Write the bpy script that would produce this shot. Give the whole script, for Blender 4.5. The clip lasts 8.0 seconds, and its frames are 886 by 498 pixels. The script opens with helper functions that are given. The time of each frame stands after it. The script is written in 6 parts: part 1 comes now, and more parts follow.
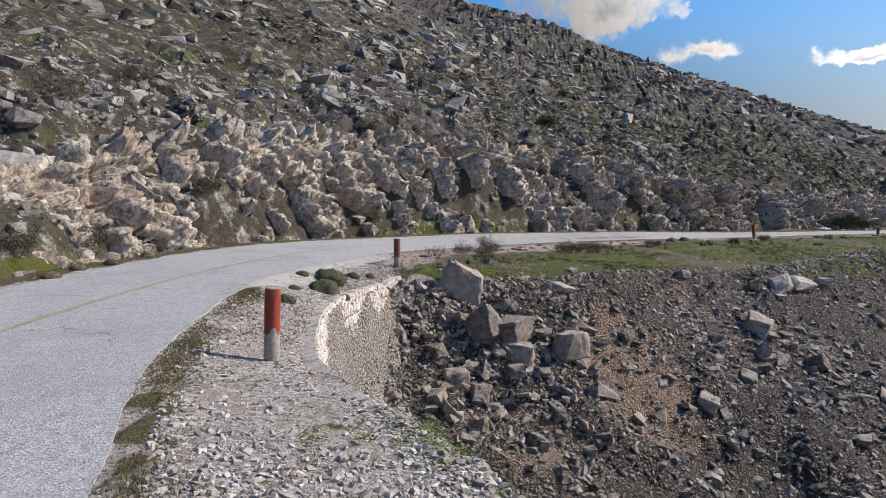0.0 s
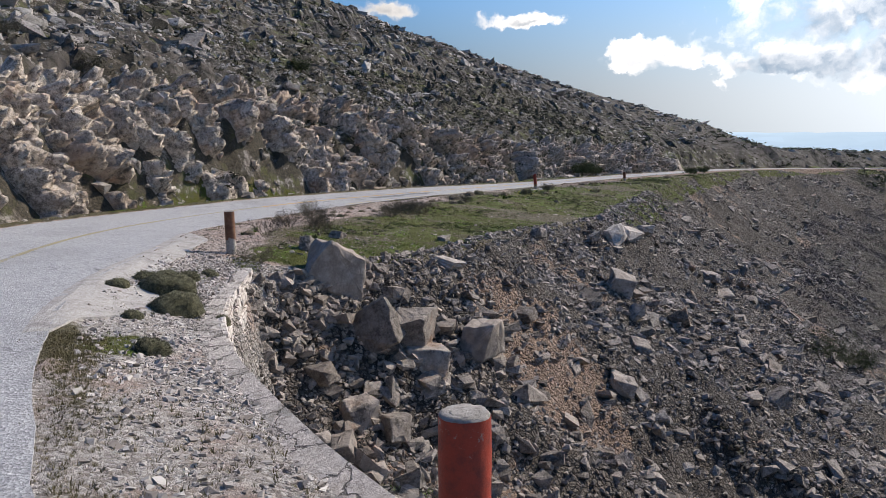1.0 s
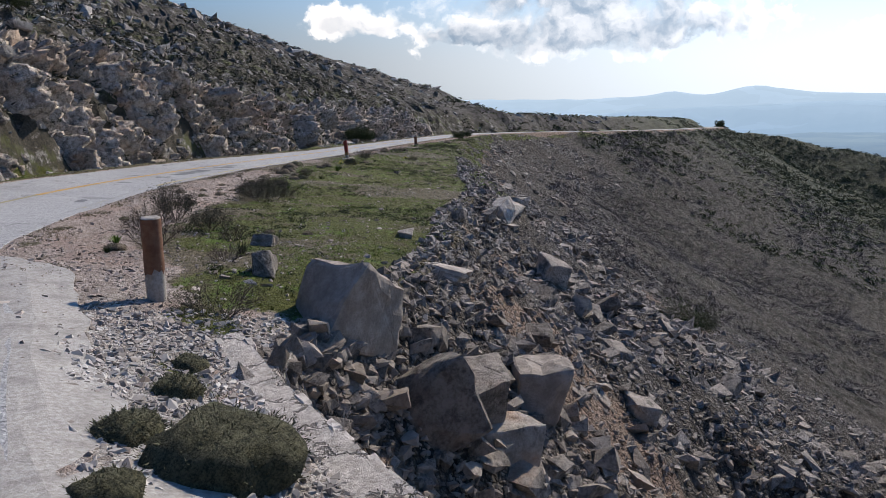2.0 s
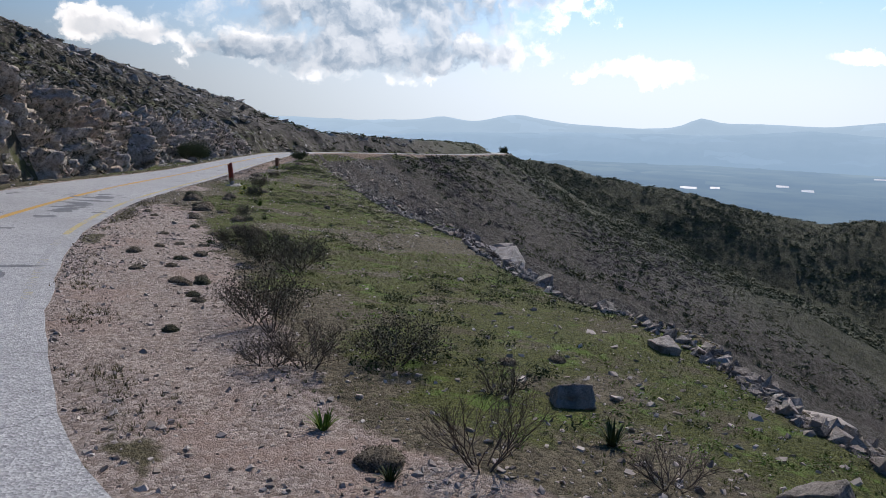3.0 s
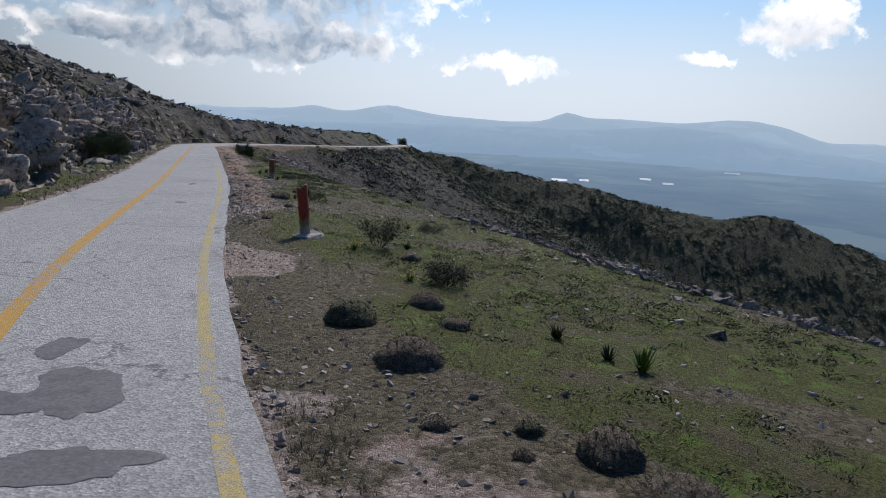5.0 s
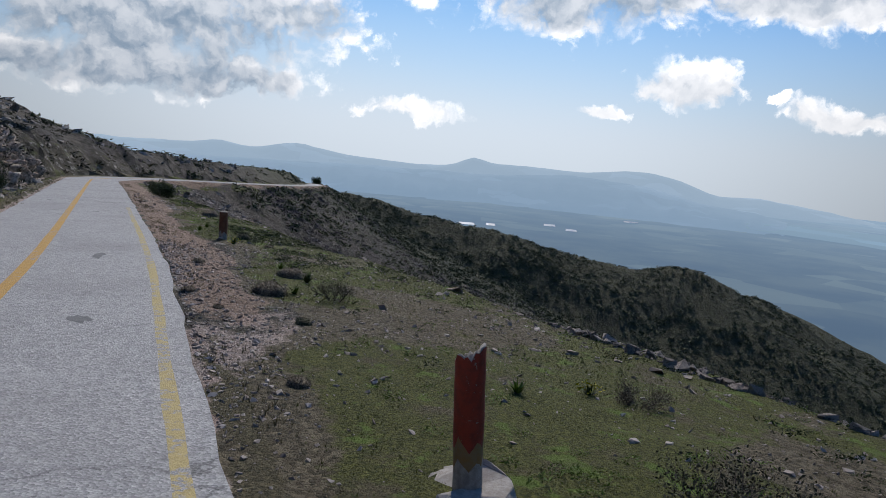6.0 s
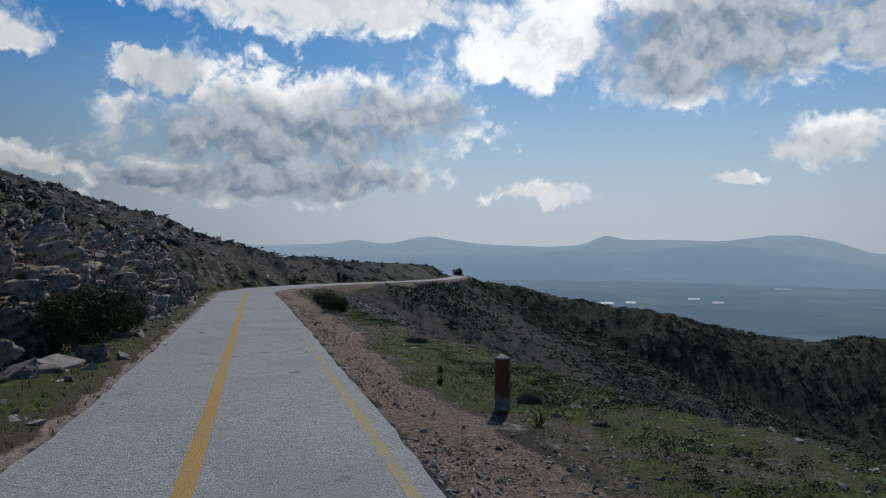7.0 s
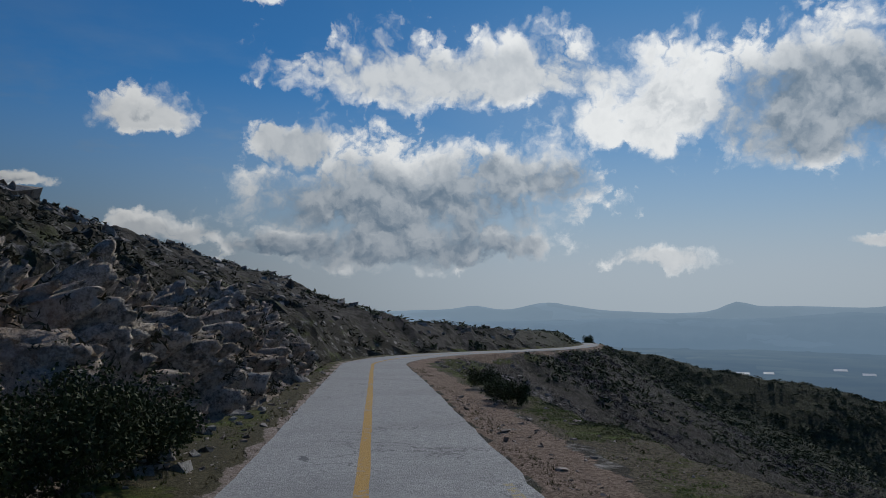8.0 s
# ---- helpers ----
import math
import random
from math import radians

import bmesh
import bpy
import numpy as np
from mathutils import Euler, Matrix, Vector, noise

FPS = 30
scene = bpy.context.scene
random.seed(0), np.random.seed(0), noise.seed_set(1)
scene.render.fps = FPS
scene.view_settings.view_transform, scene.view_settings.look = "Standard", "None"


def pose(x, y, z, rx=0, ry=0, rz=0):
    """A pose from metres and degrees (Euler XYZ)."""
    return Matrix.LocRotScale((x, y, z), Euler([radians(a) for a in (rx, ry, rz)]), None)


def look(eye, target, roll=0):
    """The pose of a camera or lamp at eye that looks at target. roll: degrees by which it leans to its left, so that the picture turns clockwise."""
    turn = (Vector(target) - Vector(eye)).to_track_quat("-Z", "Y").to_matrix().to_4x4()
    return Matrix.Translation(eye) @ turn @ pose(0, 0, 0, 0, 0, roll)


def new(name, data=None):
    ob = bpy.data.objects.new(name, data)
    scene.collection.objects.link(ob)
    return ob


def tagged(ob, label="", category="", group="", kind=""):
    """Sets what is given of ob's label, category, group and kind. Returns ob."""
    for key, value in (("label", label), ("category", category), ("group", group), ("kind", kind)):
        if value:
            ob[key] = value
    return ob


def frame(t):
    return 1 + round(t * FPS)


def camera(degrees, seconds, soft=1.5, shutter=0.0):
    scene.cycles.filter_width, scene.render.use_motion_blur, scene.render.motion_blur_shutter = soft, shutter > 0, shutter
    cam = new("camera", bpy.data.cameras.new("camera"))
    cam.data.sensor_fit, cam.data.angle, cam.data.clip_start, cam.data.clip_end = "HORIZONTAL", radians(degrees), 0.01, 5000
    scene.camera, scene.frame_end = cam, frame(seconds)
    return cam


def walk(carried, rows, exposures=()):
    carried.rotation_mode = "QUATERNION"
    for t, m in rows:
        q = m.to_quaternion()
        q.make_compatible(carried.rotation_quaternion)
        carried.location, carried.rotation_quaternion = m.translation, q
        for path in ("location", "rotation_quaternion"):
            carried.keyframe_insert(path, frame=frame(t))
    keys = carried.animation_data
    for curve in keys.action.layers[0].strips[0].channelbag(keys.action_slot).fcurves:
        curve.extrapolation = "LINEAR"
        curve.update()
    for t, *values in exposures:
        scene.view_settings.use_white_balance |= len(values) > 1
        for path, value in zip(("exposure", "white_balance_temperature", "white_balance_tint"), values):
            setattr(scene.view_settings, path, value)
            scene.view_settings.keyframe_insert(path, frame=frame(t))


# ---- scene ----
cam = camera(60.3, 8.0, soft=0.75)
PATH = [
    (0, (1.155, -0.941, 2.078), (1.112, 1.05, 1.899), -0.7),
    (0.5, (-0.866, 2.642, 1.871), (-0.484, 4.593, 1.656), 0.2),
    (1, (-2.495, 6.605, 1.756), (-1.779, 8.448, 1.453), -2.0),
    (1.5, (-3.584, 10.871, 1.624), (-2.542, 12.533, 1.233), -3.7),
    (1.7, (-3.82, 12.712, 1.488), (-2.661, 14.292, 1.087), -2.0),
    (2.8, (-4.37, 22.184, 1.652), (-2.692, 23.193, 1.245), -1.2),
    (3, (-3.885, 24.21, 1.587), (-2.181, 25.193, 1.224), 1.7),
    (3.5, (-1.937, 29.113, 1.311), (-0.234, 30.103, 0.962), -0.2),
    (4, (0.718, 33.676, 1.023), (2.448, 34.602, 0.634), -0.0),
    (4.5, (3.671, 37.515, 0.915), (5.434, 38.368, 0.51), 1.1),
    (4.7, (5.142, 39.072, 0.819), (6.943, 39.849, 0.426), 1.9),
    (5.8, (14.062, 46.918, 0.241), (15.976, 47.419, -0.051), 5.3),
    (6, (15.563, 48.141, 0.188), (17.495, 48.594, -0.062), 5.4),
    (6.3, (17.981, 50.147, 0.099), (19.922, 50.594, -0.076), 3.9),
    (6.5, (19.558, 51.447, 0.064), (21.483, 51.969, -0.081), 2.4),
    (7, (23.391, 54.752, -0.135), (25.224, 55.549, -0.178), 0.3),
    (7.5, (27.555, 58.201, -0.389), (29.306, 59.164, -0.33), -0.4),
    (8, (31.862, 61.737, -0.605), (33.547, 62.808, -0.477), 0.3),
]
EXPOSURE = [(0, 0.2, 6850, 10), (1.5, 0.0, 6750, 10), (3, -0.33, 6550, 10), (4.5, -0.58, 6450, 10), (6, -0.7, 6450, 9), (6.6, -0.93, 6400, 8), (7, -1.22, 6300, 6), (8, -1.54, 6250, 5)]
walk(cam, [(t, look(eye, target, roll)) for t, eye, target, roll in PATH], EXPOSURE)

# ---- sun and sky ----
SUN_HEADING, SUN_HEIGHT = 77.0, 38.0
sun_way = Vector((math.sin(radians(SUN_HEADING)) * math.cos(radians(SUN_HEIGHT)),
                  math.cos(radians(SUN_HEADING)) * math.cos(radians(SUN_HEIGHT)), math.sin(radians(SUN_HEIGHT))))
sun = new("sun", bpy.data.lights.new("sun", "SUN"))
sun.data.energy, sun.data.angle, sun.data.color = 5.0, radians(0.6), (1.0, 0.93, 0.84)
sun.matrix_world = look(sun_way * 100, (0, 0, 0))

world = bpy.data.worlds.new("sky")
scene.world = world
world.use_nodes = True


class Net:
    """A short way of writing node trees."""

    def __init__(self, tree):
        self.tree = tree
        tree.nodes.clear()

    def node(self, kind, **values):
        n = self.tree.nodes.new(kind)
        for key, value in values.items():
            setattr(n, key, value)
        return n

    def put(self, n, slot, value):
        s = n.inputs[slot]
        if isinstance(value, bpy.types.NodeSocket):
            self.tree.links.new(value, s)
        elif value is not None:
            s.default_value = value

    def math(self, op, a, b=None, c=None, clamp=False):
        n = self.node("ShaderNodeMath", operation=op, use_clamp=clamp)
        for i, v in enumerate((a, b, c)):
            self.put(n, i, v)
        return n.outputs[0]

    def vec(self, op, a, b=None):
        n = self.node("ShaderNodeVectorMath", operation=op)
        self.put(n, 0, a)
        if op == "SCALE":
            self.put(n, 3, b)
        else:
            self.put(n, 1, b)
        return n.outputs["Value" if op in ("LENGTH", "DOT_PRODUCT", "DISTANCE") else "Vector"]

    def mix(self, f, a, b, blend="MIX"):
        n = self.node("ShaderNodeMix", data_type="RGBA", blend_type=blend)
        for i, v in ((0, f), (6, a), (7, b)):
            self.put(n, i, (*v, 1) if isinstance(v, tuple) and len(v) == 3 else v)
        return n.outputs[2]

    def span(self, v, a, b, c=0.0, d=1.0, smooth=True):
        n = self.node("ShaderNodeMapRange", interpolation_type="SMOOTHSTEP" if smooth else "LINEAR")
        for i, w in enumerate((v, a, b, c, d)):
            self.put(n, i, w)
        return n.outputs[0]

    def noise(self, p, scale, detail=4.0, rough=0.55, colour=False, warp=0.0):
        n = self.node("ShaderNodeTexNoise")
        self.put(n, "Vector", p)
        self.put(n, "Scale", scale), self.put(n, "Detail", detail), self.put(n, "Roughness", rough), self.put(n, "Distortion", warp)
        return n.outputs["Color" if colour else "Fac"]

    def cells(self, p, scale, feature="F1", out="Distance", rand=1.0):
        n = self.node("ShaderNodeTexVoronoi", feature=feature)
        self.put(n, "Vector", p), self.put(n, "Scale", scale), self.put(n, "Randomness", rand)
        return n.outputs[out]


# Clouds: heading, height, half width, half height (degrees), greyness.
CLOUDS = [
    (35.7, 13.0, 3.4, 1.9, .3), (46.2, 11.1, 3.8, 2.3, .6), (58.5, 16.6, 13, 3.6, .5), (73.2, 14.0, 6.5, 5, .1), (86, 13, 10, 6.5, 1), (98, 14.0, 11, 5.0, .9),
    (55, 7.0, 14, 5.2, 1), (54.5, 3.6, 12, 2.7, 1), (64.6, 8.6, 5.5, 3.2, .9), (61.8, 3.9, 4.2, 2.2, .8), (47, 3.8, 6, 2.0, 1), (73.6, 2.7, 4, 1.0, .4), (86.8, 3.7, 2, .9, .5),
    (43, 21.5, 3, 1.3, 0), (93, 5.6, 4.4, 1.8, .6), (103, 4.6, 3.4, 1.2, .5), (99, 5.2, 1.2, .5, .1), (101, 12, 7, 2.6, .6),
    (9.8, 12, 6, 2.8, .2), (17.5, 8.4, 2.6, 1.0, 0), (38, 4.8, 4, 1.4, .5), (27, 7.5, 3.5, 0.7, 0), (120, 16, 14, 6, .5), (150, 9, 12, 3, .3),
    (-60, 14, 16, 5, .3), (-120, 20, 16, 6, .3), (180, 24, 16, 6, .3),
]
w = Net(world.node_tree)
ray = w.node("ShaderNodeTexCoord").outputs["Generated"]
xyz = w.node("ShaderNodeSeparateXYZ")
w.put(xyz, 0, ray)
heading = w.math("DEGREES", w.math("ARCTAN2", xyz.outputs[0], xyz.outputs[1]))
height = w.math("DEGREES", w.math("ARCSINE", xyz.outputs[2]))


def flat_way(dx, dy):
    n = w.node("ShaderNodeCombineXYZ")
    w.put(n, 0, w.math("ADD", heading, dx)), w.put(n, 1, w.math("ADD", height, dy))
    return n.outputs[0]


def bend(place):
    big = w.vec("SCALE", w.vec("SUBTRACT", w.noise(place, 0.16, 3, 0.5, True), (0.5, 0.5, 0.5)), 4.0)
    small = w.vec("SCALE", w.vec("SUBTRACT", w.noise(place, 0.8, 6, 0.62, True), (0.5, 0.5, 0.5)), 1.6)
    return w.vec("ADD", place, w.vec("ADD", big, small))


def billow(place):
    """Heaped round knobs on broad heaps."""
    knob = None
    for scale, share in ((0.33, 0.60), (0.8, 0.40), (1.9, 0.20)):
        a = w.math("MULTIPLY", w.math("SUBTRACT", 0.46, w.cells(place, scale)), share)
        knob = a if knob is None else w.math("ADD", knob, a)
    return w.math("ADD", knob, w.math("MULTIPLY", w.math("SUBTRACT", w.noise(place, 0.30, 10, 0.60), 0.5), 1.1))


here = flat_way(0, 0)
bent = bend(here)
split_way = w.node("ShaderNodeSeparateXYZ")
w.put(split_way, 0, bent)
best, under = None, None
for ch, cv, rw, rh, grey in CLOUDS:
    dx = w.math("DIVIDE", w.math("SUBTRACT", split_way.outputs[0], ch), rw)
    dy = w.math("DIVIDE", w.math("SUBTRACT", split_way.outputs[1], cv), rh)
    fall = w.math("MAXIMUM", dy, w.math("MULTIPLY", dy, -1.5))
    f = w.math("SUBTRACT", 1.0, w.math("SQRT", w.math("ADD", w.math("MULTIPLY", dx, dx), w.math("MULTIPLY", fall, fall))))
    best = f if best is None else w.math("MAXIMUM", best, f)
    if grey > 0.15:
        g = w.math("MULTIPLY", w.span(f, -0.1, 0.35), w.span(dy, 0.85, 0.25, 0.0, grey))
        under = g if under is None else w.math("MAXIMUM", under, g)
knobs = billow(bent)
# light falls from above and from the sun's side: compare the heap with the heap a little further that way
relief = w.span(w.math("SUBTRACT", knobs, billow(w.vec("ADD", bent, (0.35, 1.0, 0.0)))), -0.50, 0.46)
dense = w.math("ADD", best, knobs)
wisp = w.math("MULTIPLY", w.math("SUBTRACT", w.noise(bent, 1.5, 9, 0.68), 0.5), 0.42)
cover = w.span(w.math("ADD", dense, wisp), -0.16, w.span(w.noise(here, 0.22, 3, 0.5), 0.36, 0.62, 0.20, 0.60))
core = w.span(dense, 0.10, 1.05)
shade = w.math("MULTIPLY", core, w.span(relief, 0.05, 0.95, 0.86, 0.10, False))
shade = w.math("MAXIMUM", shade, w.math("MULTIPLY", under, w.span(relief, 0.0, 1.0, 1.0, 0.62, False)))
sky = w.node("ShaderNodeTexSky", sky_type="NISHITA", sun_disc=False, sun_elevation=radians(SUN_HEIGHT), sun_rotation=radians(SUN_HEADING),
             altitude=400.0, air_density=1.0, dust_density=0.4, ozone_density=2.5)
SKY = 0.075
blue = w.vec("MULTIPLY", w.vec("SCALE", sky.outputs[0], SKY), (0.52, 1.30, 2.00))
# the air and the clouds glow more toward the sun
toward_sun = w.span(w.vec("DOT_PRODUCT", ray, tuple(sun_way)), 0.2, 1.0, 0.06, 1.86)
veil = w.math("MULTIPLY", w.span(w.noise(w.vec("MULTIPLY", here, (0.35, 1.0, 1.0)), 0.16, 6, 0.6), 0.38, 0.72), w.span(height, 22.0, 7.0, 0.05, 0.60))
low = w.math("MAXIMUM", veil, w.span(height, 17.0, 1.5, 0.0, 0.97))
sideways = w.math("ABSOLUTE", w.math("SUBTRACT", heading, SUN_HEADING))
low = w.math("MAXIMUM", low, w.math("MULTIPLY", w.span(sideways, 34.0, 6.0, 0.0, 0.34), w.span(height, 24.0, 12.0)))
air = w.mix(low, blue, w.vec("SCALE", w.mix(w.span(height, 8.0, 0.5), (0.50, 0.60, 0.725), (0.61, 0.665, 0.745)), w.math("MULTIPLY", toward_sun, w.span(sideways, 8.0, 52.0, 1.16, 0.78))))
cloud_colour = w.vec("SCALE", w.mix(shade, (1.36, 1.32, 1.32), (0.25, 0.335, 0.45)), toward_sun)
out = w.node("ShaderNodeOutputWorld")
back = w.node("ShaderNodeBackground")
w.put(back, 0, w.mix(w.math("MULTIPLY", cover, w.span(height, -1.0, 2.5, 0.3, 1.0)), air, cloud_colour))
w.put(back, 1, 1.0)
w.tree.links.new(back.outputs[0], out.inputs[0])


# ---- materials ----
def material(name, paint):
    m = bpy.data.materials.new(name)
    m.use_nodes = True
    n = Net(m.node_tree)
    b = n.node("ShaderNodeBsdfPrincipled")
    o = n.node("ShaderNodeOutputMaterial")
    n.tree.links.new(b.outputs[0], o.inputs[0])
    b.inputs["Specular IOR Level"].default_value = 0.25
    p = n.node("ShaderNodeNewGeometry").outputs["Position"]
    paint(n, b, p)
    return m


def bump(n, b, height, strength, distance):
    k = n.node("ShaderNodeBump")
    n.put(k, "Height", height), n.put(k, "Strength", strength), n.put(k, "Distance", distance)
    n.tree.links.new(k.outputs[0], b.inputs["Normal"])


def zone(n, name):
    a = n.node("ShaderNodeAttribute", attribute_type="GEOMETRY", attribute_name=name)
    return a.outputs["Fac"]


def rock_colour(n, p, seed, dark=(0.060, 0.052, 0.044), light=(0.56, 0.51, 0.46), warm=(0.28, 0.215, 0.165)):
    big = n.noise(p, 0.35, 5, 0.6)
    fine = n.math("ADD", n.math("MULTIPLY", n.noise(p, 5.0, 6, 0.65), 0.6), n.math("MULTIPLY", n.noise(p, 18.0, 4, 0.7), 0.4))
    c = n.mix(n.span(fine, 0.36, 0.60), dark, light)
    c = n.mix(n.math("MULTIPLY", n.span(big, 0.42, 0.7), 0.75), c, warm)
    if seed is not None:
        c = n.mix(0.5, c, n.mix(seed, dark, light))
    stain = n.span(n.noise(p, 2.3, 8, 0.78), 0.52, 0.64)
    c = n.mix(n.math("MULTIPLY", stain, 0.75), c, (0.05, 0.044, 0.038))
    rust = n.span(n.noise(p, 0.55, 4, 0.6), 0.60, 0.72)
    return n.mix(n.math("MULTIPLY", rust, 0.5), c, (0.38, 0.21, 0.12)), fine


def paint_rock(n, b, p):
    seed = n.node("ShaderNodeNewGeometry").outputs["Random Per Island"]
    c, fine = rock_colour(n, p, seed)
    n.put(b, "Base Color", c), n.put(b, "Roughness", 0.92)
    bump(n, b, n.noise(p, 7.0, 8, 0.7), 1.0, 0.09)


def paint_block(n, b, p):
    seed = n.node("ShaderNodeNewGeometry").outputs["Random Per Island"]
    c, fine = rock_colour(n, p, seed, (0.12, 0.099, 0.08), (0.54, 0.48, 0.42), (0.33, 0.235, 0.165))
    n.put(b, "Base Color", c), n.put(b, "Roughness", 0.93)
    bump(n, b, n.noise(p, 7.0, 8, 0.7), 1.0, 0.08)


def paint_scree(n, b, p):
    seed = n.node("ShaderNodeNewGeometry").outputs["Random Per Island"]
    c, fine = rock_colour(n, p, seed, (0.045, 0.038, 0.031), (0.46, 0.395, 0.34), (0.28, 0.21, 0.16))
    n.put(b, "Base Color", c), n.put(b, "Roughness", 0.92)
    bump(n, b, n.noise(p, 9.0, 8, 0.7), 1.0, 0.06)


def paint_face(n, b, p):
    c, fine = rock_colour(n, p, None, (0.15, 0.122, 0.098), (0.66, 0.575, 0.49))
    c = n.mix(n.math("MULTIPLY", n.span(n.noise(p, 0.45, 5, 0.6), 0.50, 0.66), 0.55), c, (0.44, 0.32, 0.24))
    c = n.mix(n.math("MULTIPLY", n.span(n.noise(p, 1.9, 8, 0.75), 0.55, 0.66), 0.75), c, (0.065, 0.057, 0.048))
    c = n.mix(n.math("MULTIPLY", n.span(n.noise(p, 1.3, 6, 0.7), 0.64, 0.69), 0.7), c, (0.045, 0.045, 0.02))
    n.put(b, "Base Color", c), n.put(b, "Roughness", 0.95)
    bump(n, b, n.math("ADD", n.noise(p, 3.2, 8, 0.66), n.math("MULTIPLY", n.cells(n.vec("ADD", p, n.vec("SCALE", n.noise(p, 3.0, 4, 0.6, True), 0.4)), 3.4), 0.5)), 1.0, 0.14)


def paint_ground(n, b, p):
    rock, fine = rock_colour(n, p, None)
    crack = n.span(n.cells(n.vec("MULTIPLY", p, (1, 1, 1.6)), 1.15, "DISTANCE_TO_EDGE"), 0.0, 0.10)
    rock = n.mix(n.math("MULTIPLY", n.math("SUBTRACT", 1.0, crack), 0.35), rock, (0.075, 0.07, 0.06))
    earth = n.mix(n.span(n.noise(p, 14.0, 5, 0.7), 0.35, 0.65), (0.020, 0.019, 0.011), (0.085, 0.068, 0.047))
    earth = n.mix(n.span(n.noise(p, 0.5, 5, 0.65), 0.52, 0.64), earth, n.mix(n.noise(p, 18.0, 4, 0.7), (0.05, 0.06, 0.018), (0.12, 0.12, 0.04)))
    rock = n.mix(n.math("MULTIPLY", n.span(n.noise(p, 1.1, 6, 0.7), 0.36, 0.48), 0.94), rock, earth)
    bent = n.vec("ADD", p, n.vec("SCALE", n.noise(p, 30.0, 3, 0.6, True), 0.03))
    pebble = n.cells(bent, 24.0, "F1", "Color")
    split = n.node("ShaderNodeSeparateColor")
    n.put(split, 0, pebble)
    tone = split.outputs[0]
    edge = n.span(n.cells(bent, 24.0, "DISTANCE_TO_EDGE"), 0.0, 0.16)
    gravel = n.mix(tone, (0.235, 0.172, 0.136), (0.55, 0.445, 0.38))
    gravel = n.mix(zone(n, "pale"), gravel, n.mix(tone, (0.25, 0.21, 0.175), (0.62, 0.565, 0.51)))
    grit = n.noise(p, 55.0, 5, 0.75)
    gravel = n.mix(n.span(grit, 0.56, 0.70), gravel, (0.115, 0.09, 0.072))
    gravel = n.mix(n.math("MULTIPLY", n.span(grit, 0.44, 0.34), 0.6), gravel, (0.62, 0.54, 0.47))
    gravel = n.mix(n.math("MULTIPLY", n.span(n.noise(p, 2.4, 6, 0.7), 0.54, 0.68), 0.5), gravel, (0.17, 0.135, 0.10))
    gravel = n.mix(n.span(n.noise(p, 0.8, 5, 0.6), 0.5, 0.68), gravel, n.mix(0.55, gravel, (0.40, 0.27, 0.21)))
    gravel = n.mix(n.math("MULTIPLY", n.math("SUBTRACT", 1.0, edge), 0.16), gravel, (0.12, 0.10, 0.085))
    stone = n.vec("ADD", p, n.vec("SCALE", n.noise(p, 5.0, 4, 0.6, True), 0.16))
    big_split = n.node("ShaderNodeSeparateColor")
    n.put(big_split, 0, n.cells(stone, 7.5, "F1", "Color"))
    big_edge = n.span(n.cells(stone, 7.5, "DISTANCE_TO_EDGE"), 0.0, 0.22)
    # cells drawn as stones; gaps between them darkened in colour for shade and soil
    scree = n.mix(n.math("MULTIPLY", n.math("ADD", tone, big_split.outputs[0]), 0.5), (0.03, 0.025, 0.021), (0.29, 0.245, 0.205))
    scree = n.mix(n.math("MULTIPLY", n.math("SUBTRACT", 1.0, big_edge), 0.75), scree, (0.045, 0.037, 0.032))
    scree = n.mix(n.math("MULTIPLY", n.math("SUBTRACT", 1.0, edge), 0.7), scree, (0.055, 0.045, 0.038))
    blade = n.noise(p, 26.0, 4, 0.7)
    grass = n.mix(n.span(blade, 0.35, 0.7), (0.045, 0.050, 0.008), (0.148, 0.150, 0.032))
    grass = n.mix(n.span(n.noise(p, 2.1, 5, 0.65), 0.55, 0.64), grass, (0.115, 0.165, 0.022))
    grass = n.mix(n.span(n.noise(p, 0.9, 6, 0.65), 0.52, 0.66), grass, n.mix(n.span(blade, 0.3, 0.7), (0.06, 0.05, 0.024), (0.15, 0.122, 0.066)))
    soil = n.mix(n.span(n.math("ADD", n.math("MULTIPLY", fine, 0.5), n.math("MULTIPLY", tone, 0.4)), 0.2, 0.8), (0.185, 0.122, 0.086), (0.43, 0.31, 0.232))
    scrub = n.mix(n.span(n.noise(p, 1.2, 6, 0.7), 0.38, 0.64), (0.042, 0.037, 0.027), (0.13, 0.11, 0.094))
    scrub = n.mix(n.span(n.noise(p, 0.12, 5, 0.6), 0.5, 0.7), scrub, (0.095, 0.08, 0.07))
    away = n.span(n.vec("LENGTH", n.vec("SUBTRACT", p, (20.0, 60.0, 0.0))), 110.0, 210.0, 0.0, 0.75)
    scrub = n.mix(away, scrub, n.mix(n.span(n.noise(p, 0.5, 6, 0.7), 0.35, 0.65), (0.035, 0.04, 0.02), (0.10, 0.108, 0.052)))
    wob = n.math("MULTIPLY", n.math("SUBTRACT", n.noise(p, 1.7, 6, 0.7), 0.5), 1.1)

    def over(c, name, d):
        return n.mix(n.span(n.math("ADD", zone(n, name), wob), 0.42, 0.58), c, d)

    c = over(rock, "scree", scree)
    c = over(c, "soil", soil)
    c = over(c, "scrub", scrub)
    c = over(c, "gravel", gravel)
    c = over(c, "dirt", n.mix(tone, (0.058, 0.047, 0.025), (0.20, 0.16, 0.10)))
    c = over(c, "dry", n.mix(n.span(blade, 0.35, 0.68), (0.055, 0.047, 0.022), (0.17, 0.14, 0.075)))
